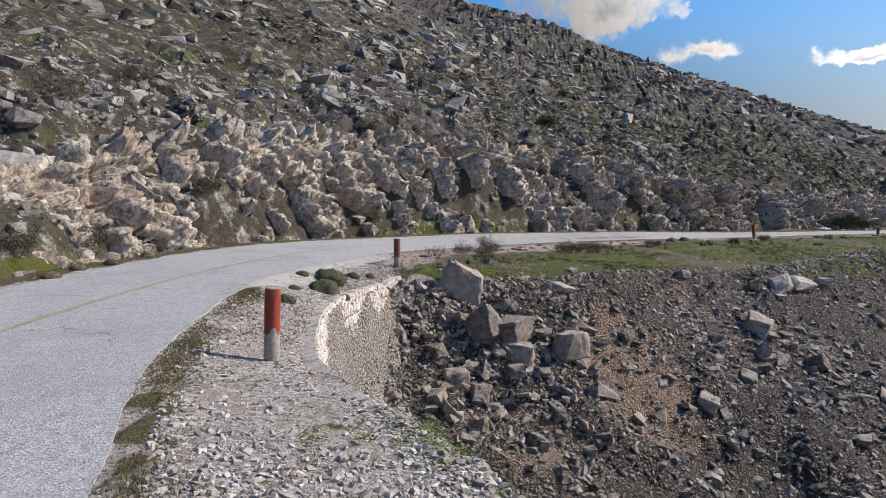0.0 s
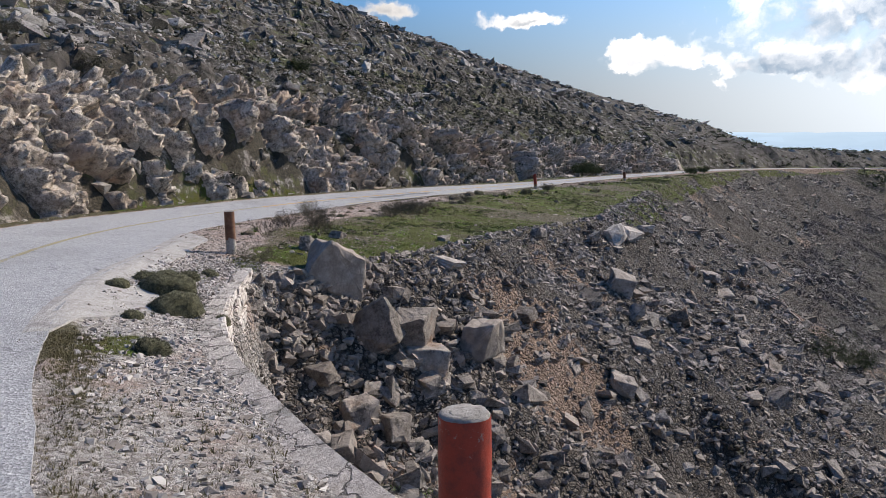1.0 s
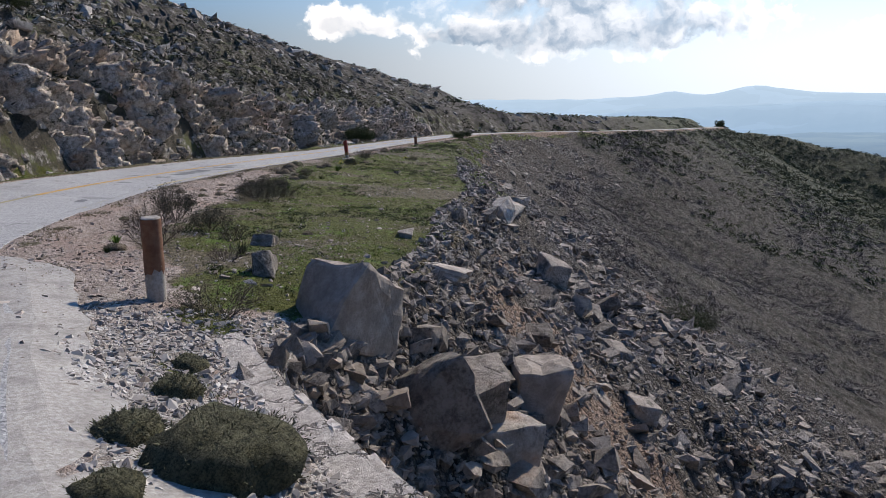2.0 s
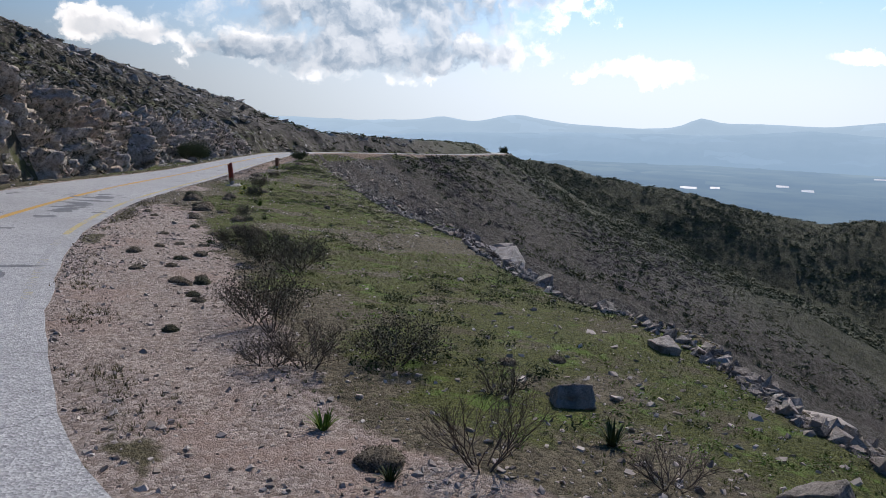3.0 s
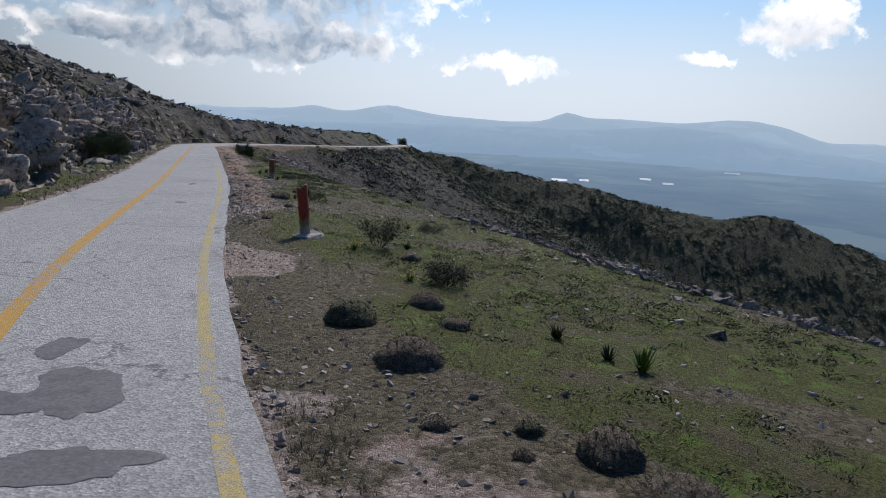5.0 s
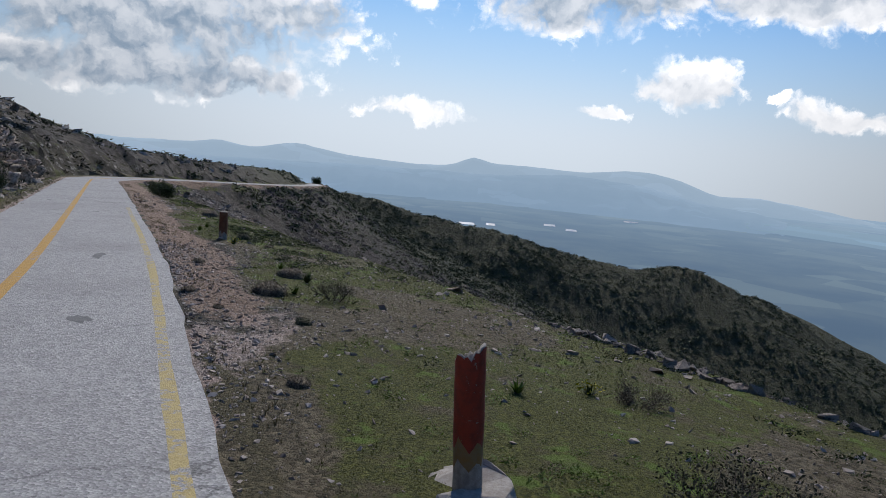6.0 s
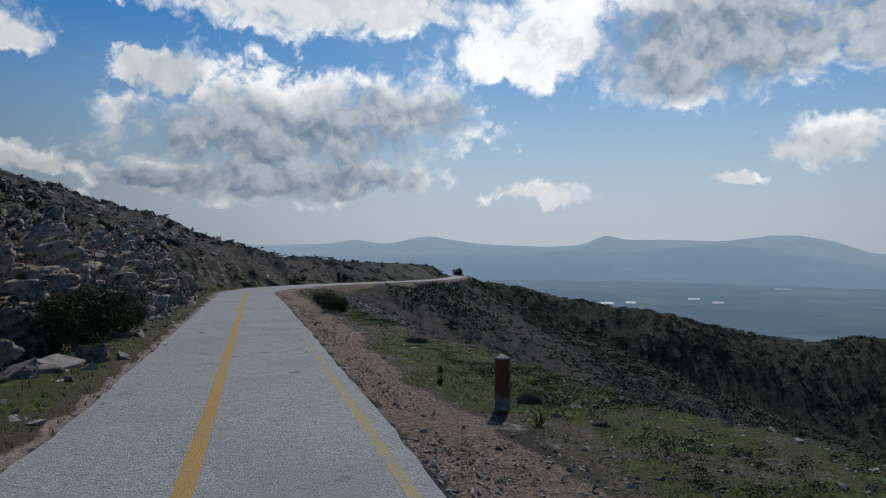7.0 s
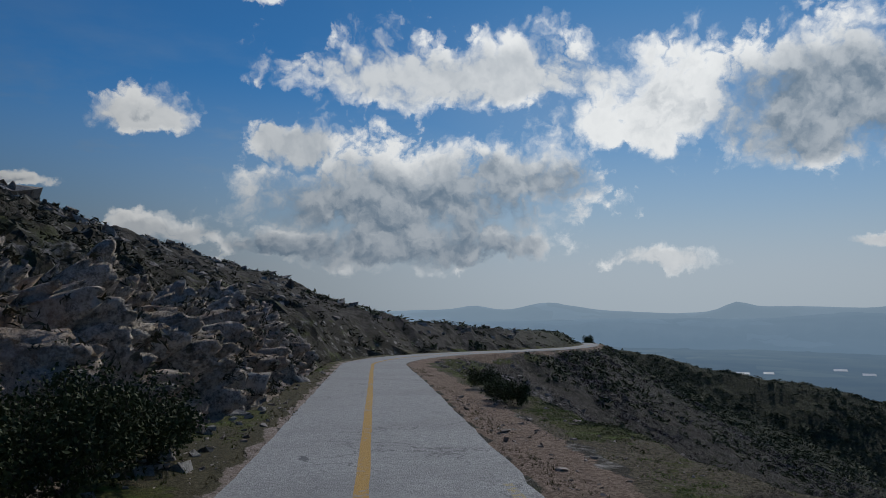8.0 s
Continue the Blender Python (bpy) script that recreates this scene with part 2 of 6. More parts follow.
    c = over(c, "grass", grass)
    n.put(b, "Base Color", c), n.put(b, "Roughness", 0.95)
    h = n.math("ADD", n.math("MULTIPLY", n.noise(p, 9.0, 8, 0.7), 0.8), n.math("ADD", n.math("MULTIPLY", edge, 0.12), n.math("MULTIPLY", n.noise(p, 40.0, 5, 0.7), 0.5)))
    h = n.math("ADD", h, n.math("MULTIPLY", n.math("MULTIPLY", big_edge, zone(n, "scree")), 1.6))
    bump(n, b, h, 1.0, 0.07)


def paint_road(n, b, p):
    chip = n.node("ShaderNodeSeparateColor")
    n.put(chip, 0, n.cells(p, 42.0, "F1", "Color"))
    coarse = n.node("ShaderNodeSeparateColor")
    n.put(coarse, 0, n.cells(p, 17.0, "F1", "Color"))
    grain = n.math("ADD", n.math("MULTIPLY", chip.outputs[0], 0.5), n.math("ADD", n.math("MULTIPLY", coarse.outputs[0], 0.25), n.math("MULTIPLY", n.noise(p, 30.0, 5, 0.75), 0.25)))
    c = n.mix(n.span(grain, 0.22, 0.78), (0.272, 0.265, 0.264), (0.43, 0.419, 0.411))
    c = n.mix(n.math("MULTIPLY", n.span(chip.outputs[1], 0.93, 0.97), 0.4), c, (0.72, 0.70, 0.68))
    c = n.mix(n.math("MULTIPLY", n.span(chip.outputs[2], 0.92, 0.97), 0.4), c, (0.10, 0.098, 0.1))
    c = n.mix(n.span(n.noise(p, 0.35, 5, 0.6), 0.45, 0.7), c, n.mix(0.5, c, (0.26, 0.25, 0.245)))
    c = n.mix(n.math("MULTIPLY", n.span(n.noise(p, 2.2, 6, 0.7), 0.60, 0.72), 0.5), c, (0.14, 0.135, 0.135))
    c = n.mix(n.math("MULTIPLY", n.span(n.noise(p, 0.9, 7, 0.72), 0.56, 0.70), 0.45), c, (0.44, 0.43, 0.42))
    crack = n.cells(n.vec("ADD", p, n.vec("SCALE", n.noise(p, 1.2, 5, 0.6, True), 1.3)), 0.45, "DISTANCE_TO_EDGE")
    c = n.mix(n.math("MULTIPLY", n.span(crack, 0.012, 0.002), n.span(n.noise(p, 0.25, 3, 0.5), 0.48, 0.60, 0.0, 0.7)), c, (0.10, 0.097, 0.095))
    n.put(b, "Base Color", c), n.put(b, "Roughness", 0.8)
    bump(n, b, n.math("ADD", n.cells(p, 42.0), n.noise(p, 70.0, 3, 0.6)), 0.6, 0.012)


def paint_line(colour, wear):
    def paint(n, b, p):
        c = n.mix(n.span(n.noise(p, 24, 5, 0.7), 0.35, 0.75), colour, tuple(v * 0.7 for v in colour))
        worn = n.math("ADD", n.noise(p, 9.0, 6, 0.75), n.math("MULTIPLY", n.math("SUBTRACT", n.noise(p, 0.5, 3, 0.6), 0.5), 0.55))
        chip = n.node("ShaderNodeSeparateColor")
        n.put(chip, 0, n.cells(p, 75.0, "F1", "Color"))
        tar = n.mix(chip.outputs[0], (0.22, 0.215, 0.215), (0.40, 0.392, 0.388))
        n.put(b, "Base Color", n.mix(n.span(worn, wear, wear + 0.14), c, tar)), n.put(b, "Roughness", 0.75)
        bump(n, b, n.cells(p, 75.0), 0.5, 0.01)
    return paint


def plain(base, other, scale, rough=0.9, depth=0.02):
    def paint(n, b, p):
        c = n.mix(n.span(n.noise(p, scale, 6, 0.7), 0.32, 0.7), base, other)
        c = n.mix(n.math("MULTIPLY", n.span(n.noise(p, scale * 0.13, 4, 0.6), 0.45, 0.7), 0.5), c, tuple(v * 0.6 for v in base))
        n.put(b, "Base Color", c), n.put(b, "Roughness", rough)
        bump(n, b, n.noise(p, scale * 1.5, 6, 0.7), 0.6, depth)
    return paint


def leafy(base, other):
    def paint(n, b, p):
        seed = n.node("ShaderNodeNewGeometry").outputs["Random Per Island"]
        c = n.mix(seed, base, other)
        c = n.mix(n.span(n.noise(p, 0.7, 4, 0.6), 0.4, 0.7), c, n.mix(0.5, c, tuple(v * 0.5 for v in base)))
        n.put(b, "Base Color", c), n.put(b, "Roughness", 0.75)
    return paint


def paint_red(n, b, p):
    c = n.mix(n.span(n.noise(p, 14, 6, 0.7), 0.4, 0.7), (0.34, 0.052, 0.03), (0.20, 0.042, 0.03))
    chip = n.span(n.math("ADD", n.math("MULTIPLY", n.noise(p, 26, 6, 0.75), 0.6), n.math("MULTIPLY", n.noise(p, 6, 3, 0.6), 0.4)), 0.585, 0.64)
    n.put(b, "Base Color", n.mix(chip, c, (0.33, 0.28, 0.24))), n.put(b, "Roughness", 0.6)
    bump(n, b, n.noise(p, 30, 6, 0.7), 0.5, 0.01)


def paint_stone(n, b, p):
    seed = n.node("ShaderNodeObjectInfo").outputs["Random"]
    c = n.mix(seed, (0.50, 0.43, 0.37), (0.72, 0.65, 0.59))
    c = n.mix(n.span(n.noise(p, 9, 6, 0.7), 0.4, 0.75), c, (0.30, 0.25, 0.21))
    n.put(b, "Base Color", c), n.put(b, "Roughness", 0.9)
    bump(n, b, n.noise(p, 14, 8, 0.7), 0.8, 0.03)


def paint_slab(n, b, p):
    c = n.mix(n.span(n.noise(p, 16, 6, 0.7), 0.34, 0.66), (0.42, 0.36, 0.31), (0.68, 0.61, 0.55))
    bent = n.vec("ADD", p, n.vec("SCALE", n.noise(p, 3.0, 5, 0.65, True), 0.5))
    crack = n.span(n.cells(bent, 1.9, "DISTANCE_TO_EDGE"), 0.035, 0.006)
    c = n.mix(n.math("MULTIPLY", n.span(n.noise(p, 2.2, 5, 0.7), 0.5, 0.62), 0.6), c, (0.25, 0.22, 0.18))
    c = n.mix(n.math("MULTIPLY", crack, 0.8), c, (0.10, 0.085, 0.07))
    n.put(b, "Base Color", c), n.put(b, "Roughness", 0.95)
    bump(n, b, n.math("SUBTRACT", n.noise(p, 22, 7, 0.75), n.math("MULTIPLY", crack, 0.8)), 1.0, 0.04)


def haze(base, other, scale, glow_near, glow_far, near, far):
    """Distant land: the lit air's haze is painted on as emission that grows with distance."""
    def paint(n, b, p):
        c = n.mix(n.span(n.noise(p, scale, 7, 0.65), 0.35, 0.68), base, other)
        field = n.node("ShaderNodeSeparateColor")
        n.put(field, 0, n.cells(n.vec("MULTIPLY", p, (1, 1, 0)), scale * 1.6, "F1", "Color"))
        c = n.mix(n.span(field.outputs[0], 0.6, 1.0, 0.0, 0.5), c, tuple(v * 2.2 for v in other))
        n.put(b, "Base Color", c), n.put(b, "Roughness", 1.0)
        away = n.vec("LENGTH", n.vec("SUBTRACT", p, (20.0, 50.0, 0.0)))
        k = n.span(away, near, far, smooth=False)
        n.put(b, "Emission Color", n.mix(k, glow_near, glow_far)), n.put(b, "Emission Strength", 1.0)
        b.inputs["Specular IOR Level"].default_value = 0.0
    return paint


ROCK = material("limestone", paint_rock)
PALE_ROCK = material("pale_limestone", plain((0.37, 0.31, 0.26), (0.55, 0.485, 0.425), 5, 0.95, 0.09))
WARM_ROCK = material("brown_limestone", plain((0.25, 0.205, 0.17), (0.42, 0.355, 0.30), 5, 0.95, 0.06))
PEBBLE = material("pebble", leafy((0.24, 0.20, 0.17), (0.60, 0.55, 0.50)))
BROWN_PEBBLE = material("brown_pebble", leafy((0.20, 0.155, 0.125), (0.54, 0.46, 0.40)))
SCREE = material("scree_stone", paint_scree)
FACE_BLOCK = material("broken_rock", paint_block)
FACE = material("cut_rock", paint_face)
GROUND = material("hillside_ground", paint_ground)
APRON = material("worn_paving", plain((0.30, 0.272, 0.245), (0.47, 0.44, 0.41), 26, 0.95, 0.02))
ROAD = material("worn_asphalt", paint_road)
YELLOW = material("yellow_paint", paint_line((0.55, 0.32, 0.075), 0.56))
FADED = material("faded_yellow_paint", paint_line((0.34, 0.29, 0.15), 0.52))
PALE_YELLOW = material("worn_yellow_paint", paint_line((0.50, 0.39, 0.165), 0.48))
FAINT = material("worn_off_paint", paint_line((0.42, 0.37, 0.24), 0.30))
TAR = material("tar_patch", plain((0.11, 0.109, 0.111), (0.18, 0.178, 0.178), 30, 0.7, 0.006))
CONCRETE = material("concrete", plain((0.34, 0.30, 0.26), (0.50, 0.455, 0.41), 12, 0.9, 0.02))
ORANGE = material("faded_orange_paint", plain((0.30, 0.17, 0.065), (0.27, 0.19, 0.105), 16, 0.8, 0.01))
MARK = material("black_marking", plain((0.05, 0.05, 0.05), (0.09, 0.085, 0.08), 30, 0.8, 0.004))
POST = material("weathered_post", plain((0.27, 0.24, 0.21), (0.44, 0.40, 0.36), 20, 0.9, 0.02))
RUST = material("brown_paint", plain((0.16, 0.068, 0.040), (0.23, 0.125, 0.075), 14, 0.8, 0.01))
RED = material("red_paint", paint_red)
STONE = material("wall_stone", paint_stone)
MORTAR = material("mortar", paint_slab)
TWIG = material("twigs", leafy((0.075, 0.055, 0.042), (0.13, 0.10, 0.078)))
GREEN = material("green_leaf", leafy((0.030, 0.045, 0.012), (0.075, 0.088, 0.026)))
BRIGHT = material("fresh_leaf", leafy((0.065, 0.115, 0.012), (0.165, 0.225, 0.03)))
DULL = material("dull_leaf", leafy((0.040, 0.040, 0.022), (0.095, 0.085, 0.052)))
DRY = material("dry_grass", leafy((0.095, 0.080, 0.034), (0.22, 0.175, 0.088)))
GRASS = material("grass_blade", leafy((0.045, 0.060, 0.009), (0.16, 0.17, 0.036)))
BROWN = material("brown_shrub_leaf", leafy((0.13, 0.10, 0.068), (0.27, 0.22, 0.15)))
OLIVE = material("olive_shrub_leaf", leafy((0.085, 0.085, 0.045), (0.17, 0.16, 0.095)))
DEAD = material("dead_scrub", leafy((0.08, 0.066, 0.063), (0.23, 0.195, 0.183)))
MAQUIS = material("maquis_leaf", leafy((0.055, 0.065, 0.030), (0.15, 0.155, 0.078)))
FLOWER = material("yellow_flower", leafy((0.50, 0.42, 0.03), (0.60, 0.55, 0.06)))


def shrub_skin(base, other):
    def paint(n, b, p):
        k = n.math("ADD", n.math("MULTIPLY", n.noise(p, 70, 4, 0.7), 0.6), n.math("MULTIPLY", n.noise(p, 14, 4, 0.6), 0.4))
        n.put(b, "Base Color", n.mix(n.span(k, 0.38, 0.62), tuple(v * 0.45 for v in base), other)), n.put(b, "Roughness", 0.95)
        bump(n, b, n.noise(p, 60, 5, 0.75), 1.0, 0.05)
    return paint


OLIVE_SKIN = material("olive_cushion", shrub_skin((0.085, 0.085, 0.045), (0.18, 0.165, 0.095)))
BROWN_SKIN = material("brown_cushion", shrub_skin((0.15, 0.115, 0.08), (0.30, 0.24, 0.17)))
# blue air haze is put into these two surfaces as emission
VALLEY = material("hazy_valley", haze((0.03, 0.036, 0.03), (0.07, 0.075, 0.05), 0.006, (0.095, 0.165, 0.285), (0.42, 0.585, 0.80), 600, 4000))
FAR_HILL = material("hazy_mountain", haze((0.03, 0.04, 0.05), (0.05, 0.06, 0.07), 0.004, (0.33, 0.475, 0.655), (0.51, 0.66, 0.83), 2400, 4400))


# ---- shapes ----
def flat_mesh(name, verts, tris, mat, smooth=False):
    """A mesh from numpy arrays of corners and triangles."""
    me = bpy.data.meshes.new(name)
    verts, tris = np.asarray(verts, np.float32), np.asarray(tris, np.int32)
    me.vertices.add(len(verts)), me.loops.add(tris.size), me.polygons.add(len(tris))
    me.vertices.foreach_set("co", verts.ravel())
    me.loops.foreach_set("vertex_index", tris.ravel())
    me.polygons.foreach_set("loop_start", np.arange(len(tris), dtype=np.int32) * tris.shape[1])
    me.polygons.foreach_set("use_smooth", np.full(len(tris), smooth))
    me.update(calc_edges=True)
    me.validate()
    me.materials.append(mat)
    return me


def part(name, bm, mat, parent=None, label=""):
    me = bpy.data.meshes.new(name)
    bm.to_mesh(me)
    bm.free()
    me.materials.append(mat)
    ob = new(name, me)
    ob.parent = parent
    return tagged(ob, label)


def hash01(ix, iy, seed):
    h = (ix.astype(np.int64) * 374761393 + iy.astype(np.int64) * 668265263 + seed * 974711) & 0xFFFFFFFF
    h = ((h ^ (h >> 13)) * 1274126177) & 0xFFFFFFFF
    return ((h ^ (h >> 16)) & 0xFFFFFF) / float(0xFFFFFF)


def vnoise(x, y, seed):
    ix, iy = np.floor(x), np.floor(y)
    fx, fy = x - ix, y - iy
    fx, fy = fx * fx * (3 - 2 * fx), fy * fy * (3 - 2 * fy)
    a, b = hash01(ix, iy, seed), hash01(ix + 1, iy, seed)
    c, d = hash01(ix, iy + 1, seed), hash01(ix + 1, iy + 1, seed)
    return (a + (b - a) * fx) * (1 - fy) + (c + (d - c) * fx) * fy


def fbm(x, y, scale, octaves=4, seed=0):
    """About -1 to 1."""
    total, amp, norm = 0.0, 1.0, 0.0
    for k in range(octaves):
        total = total + amp * (vnoise(x * scale, y * scale, seed + 17 * k) * 2 - 1)
        norm, amp, scale = norm + amp, amp * 0.5, scale * 2.03
    return total / norm * 1.5


def blocks(x, y, scale, seed):
    """Cells with a height of their own and tilted tops, as broken beds of rock: value and distance to the border."""
    x, y = x * scale, y * scale
    ix, iy = np.floor(x), np.floor(y)
    best, second, value = np.full(x.shape, 9.0), np.full(x.shape, 9.0), np.zeros(x.shape)
    for dx in (-1, 0, 1):
        for dy in (-1, 0, 1):
            cx, cy = ix + dx, iy + dy
            px, py = cx + hash01(cx, cy, seed), cy + hash01(cx, cy, seed + 5)
            d = np.hypot(x - px, y - py)
            tilt = (x - px) * (hash01(cx, cy, seed + 9) - 0.5) + (y - py) * (hash01(cx, cy, seed + 11) - 0.5)
            v = hash01(cx, cy, seed + 7) + 1.1 * tilt
            near = d < best
            second = np.where(near, best, np.minimum(second, d))
            value = np.where(near, v, value)
            best = np.where(near, d, best)
    return value, second - best


def step(v, a, b):
    k = np.clip((v - a) / (b - a), 0, 1)
    return k * k * (3 - 2 * k)


# ---- the road's line: middle line x, y, z, half width to the left and to the right ----
LINE = [
    (30, -45, 1.6, 2.8, 3.3), (10, -19.5, 0.8, 2.8, 3.3), (5, -13, 0.6, 2.8, 3.3), (1, -7.5, 0.38, 2.8, 3.3), (-2.1, -2.45, 0.2, 2.9, 3.25),
    (-4.1, 2.1, 0.08, 3.1, 3.25), (-5.5, 7.1, -0.08, 3.2, 3.05), (-6.05, 12, -0.2, 3.2, 2.72), (-5.67, 18.1, -0.22, 3.05, 2.15),
    (-4.66, 24, -0.32, 2.95, 2.45), (-3.45, 28.5, -0.5, 2.85, 2.2), (-1.65, 32.3, -0.68, 2.65, 2.35), (0.65, 35.85, -0.86, 2.55, 2.45), (4.1, 39.8, -1.06, 2.55, 2.2),
    (9.4, 44.8, -1.38, 2.35, 2.0), (14.6, 49.2, -1.68, 2.2, 2.1),
    (20.28, 53.46, -2.0, 2.0, 2.2), (26.3, 57.78, -2.29, 1.8, 2.2), (33.38, 63.1, -2.63, 1.65, 2.15), (43.77, 71.04, -3.18, 1.7, 2.1),
    (56.5, 80.8, -3.9, 1.8, 2.1), (63.9, 86.45, -4.33, 1.85, 2.0), (71.4, 91.8, -4.76, 1.9, 2.0), (82.5, 96.8, -5.32, 1.9, 2.0), (97.7, 101.2, -6.1, 1.9, 2.0),
    (122.8, 106.8, -7.45, 1.9, 2.0), (150, 113.5, -8.9, 1.9, 2.0), (180, 122, -10.45, 1.9, 2.0), (215, 134, -12.25, 1.9, 2.0), (250, 148, -14.1, 1.9, 2.0),
    (270, 160, -15.2, 1.9, 2.0), (282, 174, -16.2, 1.9, 2.0), (287, 194, -17.2, 1.8, 2.0), (284, 220, -18.3, 1.8, 2.0), (270, 260, -20, 1.8, 2.0),
]


def spline(points, gap):
    pts = np.array(points, float)
    pts = np.vstack([2 * pts[0] - pts[1], pts, 2 * pts[-1] - pts[-2]])
    out = []
    for i in range(1, len(pts) - 2):
        a, b, c, d = pts[i - 1:i + 3]
        count = max(2, int(np.linalg.norm((c - b)[:2]) / gap))
        for k in np.linspace(0, 1, count, endpoint=False):
            out.append(0.5 * (2 * b + (c - a) * k + (2 * a - 5 * b + 4 * c - d) * k * k + (3 * b - a - 3 * c + d) * k ** 3))
    out.append(pts[-2])
    return np.array(out)


ROUTE = spline(LINE, 0.6)
seg = np.diff(ROUTE[:, :2], axis=0)
ALONG = np.r_[0, np.cumsum(np.hypot(seg[:, 0], seg[:, 1]))]
tang = np.gradient(ROUTE[:, :2], axis=0)
tang /= np.linalg.norm(tang, axis=1)[:, None]
RIGHT = np.stack([tang[:, 1], -tang[:, 0]], 1)


def bank(s):
    """How much the road leans to its right, into the bend."""
    return np.interp(s, [72.0, 84.0, 112.0, 128.0], [0.0, 0.05, 0.05, 0.0])


def where(x, y):
    """Way along the road, offset to its right, height and half widths of the road beside each place."""
    x, y = np.ravel(x), np.ravel(y)
    s, u, z, wl, wr = (np.zeros(len(x)) for _ in range(5))
    a, ab = ROUTE[:-1, :2], seg
    size = (ab ** 2).sum(1)
    for i in range(0, len(x), 4000):
        q = np.stack([x[i:i + 4000], y[i:i + 4000]], 1)
        d2 = (q[:, None, 0] - ROUTE[None, :, 0]) ** 2 + (q[:, None, 1] - ROUTE[None, :, 1]) ** 2
        n = d2.argmin(1)
        best = None
        for m in (np.maximum(n - 1, 0), np.minimum(n, len(a) - 1)):
            k = np.clip(((q - a[m]) * ab[m]).sum(1) / size[m], 0, 1)
            c = a[m] + ab[m] * k[:, None]
            off = q - c
            dist = np.hypot(off[:, 0], off[:, 1])
            side = np.sign(ab[m][:, 1] * off[:, 0] - ab[m][:, 0] * off[:, 1])
            row = ROUTE[m] + (ROUTE[m + 1] - ROUTE[m]) * k[:, None]
            got = np.stack([ALONG[m] + k * np.sqrt(size[m]), side * dist, row[:, 2], row[:, 3], row[:, 4], dist], 1)
            best = got if best is None else np.where((got[:, 5] < best[:, 5])[:, None], got, best)
        s[i:i + 4000], u[i:i + 4000], z[i:i + 4000], wl[i:i + 4000], wr[i:i + 4000] = best[:, :5].T
    return s, u, z - bank(s) * np.clip(u, -wl, wr), wl, wr


def s_at(x, y):
    return float(where([x], [y])[0][0])


S0, S_WALL, S_CORNER = s_at(-6.3, 7), s_at(-6.4, 10), s_at(-5.2, 21.8)
S_TALL, S_MID, S_BEND = s_at(4, 40), s_at(14.6, 49.4), s_at(57.7, 81.4)
CUT = [(S0 - 60, 1.4), (S0 + 6, 1.5), (s_at(-5, 22), 2.2), (s_at(-3.6, 28), 4.0), (s_at(-1.7, 32), 4.6), (S_TALL, 5.2), (s_at(9.4, 45), 5.2), (S_MID, 4.8), (s_at(20.3, 53.4), 3.7), (s_at(26, 57.8), 3.0),
       (s_at(33, 63), 2.4), (s_at(44, 71), 2.5), (S_BEND, 2.2), (s_at(73, 92), 1.8), (s_at(123, 107), 2.4), (s_at(250, 148), 2.0), (s_at(270, 260), 2.0)]
BENCH = [(S0 - 60, 6.2), (S0 - 4, 6.3), (S0, 5.78), (S_WALL, 5.08), (s_at(-6.4, 13), 4.6), (s_at(-6.2, 17), 4.2), (S_CORNER, 4.3), (S_CORNER + 1, 5.1), (S_CORNER + 2, 5.9), (S_CORNER + 3, 6.7),
         (S_CORNER + 4.2, 7.9), (S_CORNER + 6.5, 9.2), (s_at(-1.7, 32), 10.4), (S_TALL, 11.5), (s_at(7.5, 43), 12.0), (s_at(9.4, 45), 11.8), (S_MID, 10.8), (s_at(20.4, 53.4), 9.9), (s_at(26.5, 57.8), 8.2), (s_at(33.6, 63), 6.6),
         (s_at(44, 71), 5.9), (S_BEND, 4.8), (s_at(73, 91), 3.8), (s_at(98, 100), 3.4), (s_at(270, 260), 3.6)]
SPUR = np.array([(271, 162, -15.9), (281, 140, -20.8), (294, 104, -27.2), (305, 66, -32.8), (312, 40, -36), (322, 20, -36.2), (334, -4, -44.5), (350, -50, -76), (380, -140, -140)], float)


def foot_of(s):
    """Width of the strip between the asphalt and the cutting."""
    return 1.4 + 0.8 * step(s, s_at(25, 57), s_at(31, 61.5)) * (1 - step(s, s_at(41, 68.5), s_at(50, 75)))


def lean_of(s):
    """How much the shoulder falls away from the road."""
    return np.interp(s, [S0 - 20, S0, S_WALL, s_at(-6.3, 15), S_CORNER, S_CORNER + 4, S_CORNER + 9], [0.08, 0.14, 0.19, 0.26, 0.33, 0.12, 0.05])


def steep_of(s):
    """How steeply the cutting rises."""
    return 1.0 + 1.5 * step(s, S_CORNER, S_CORNER + 9) - 0.8 * step(s, S_MID + 2, S_MID + 16)


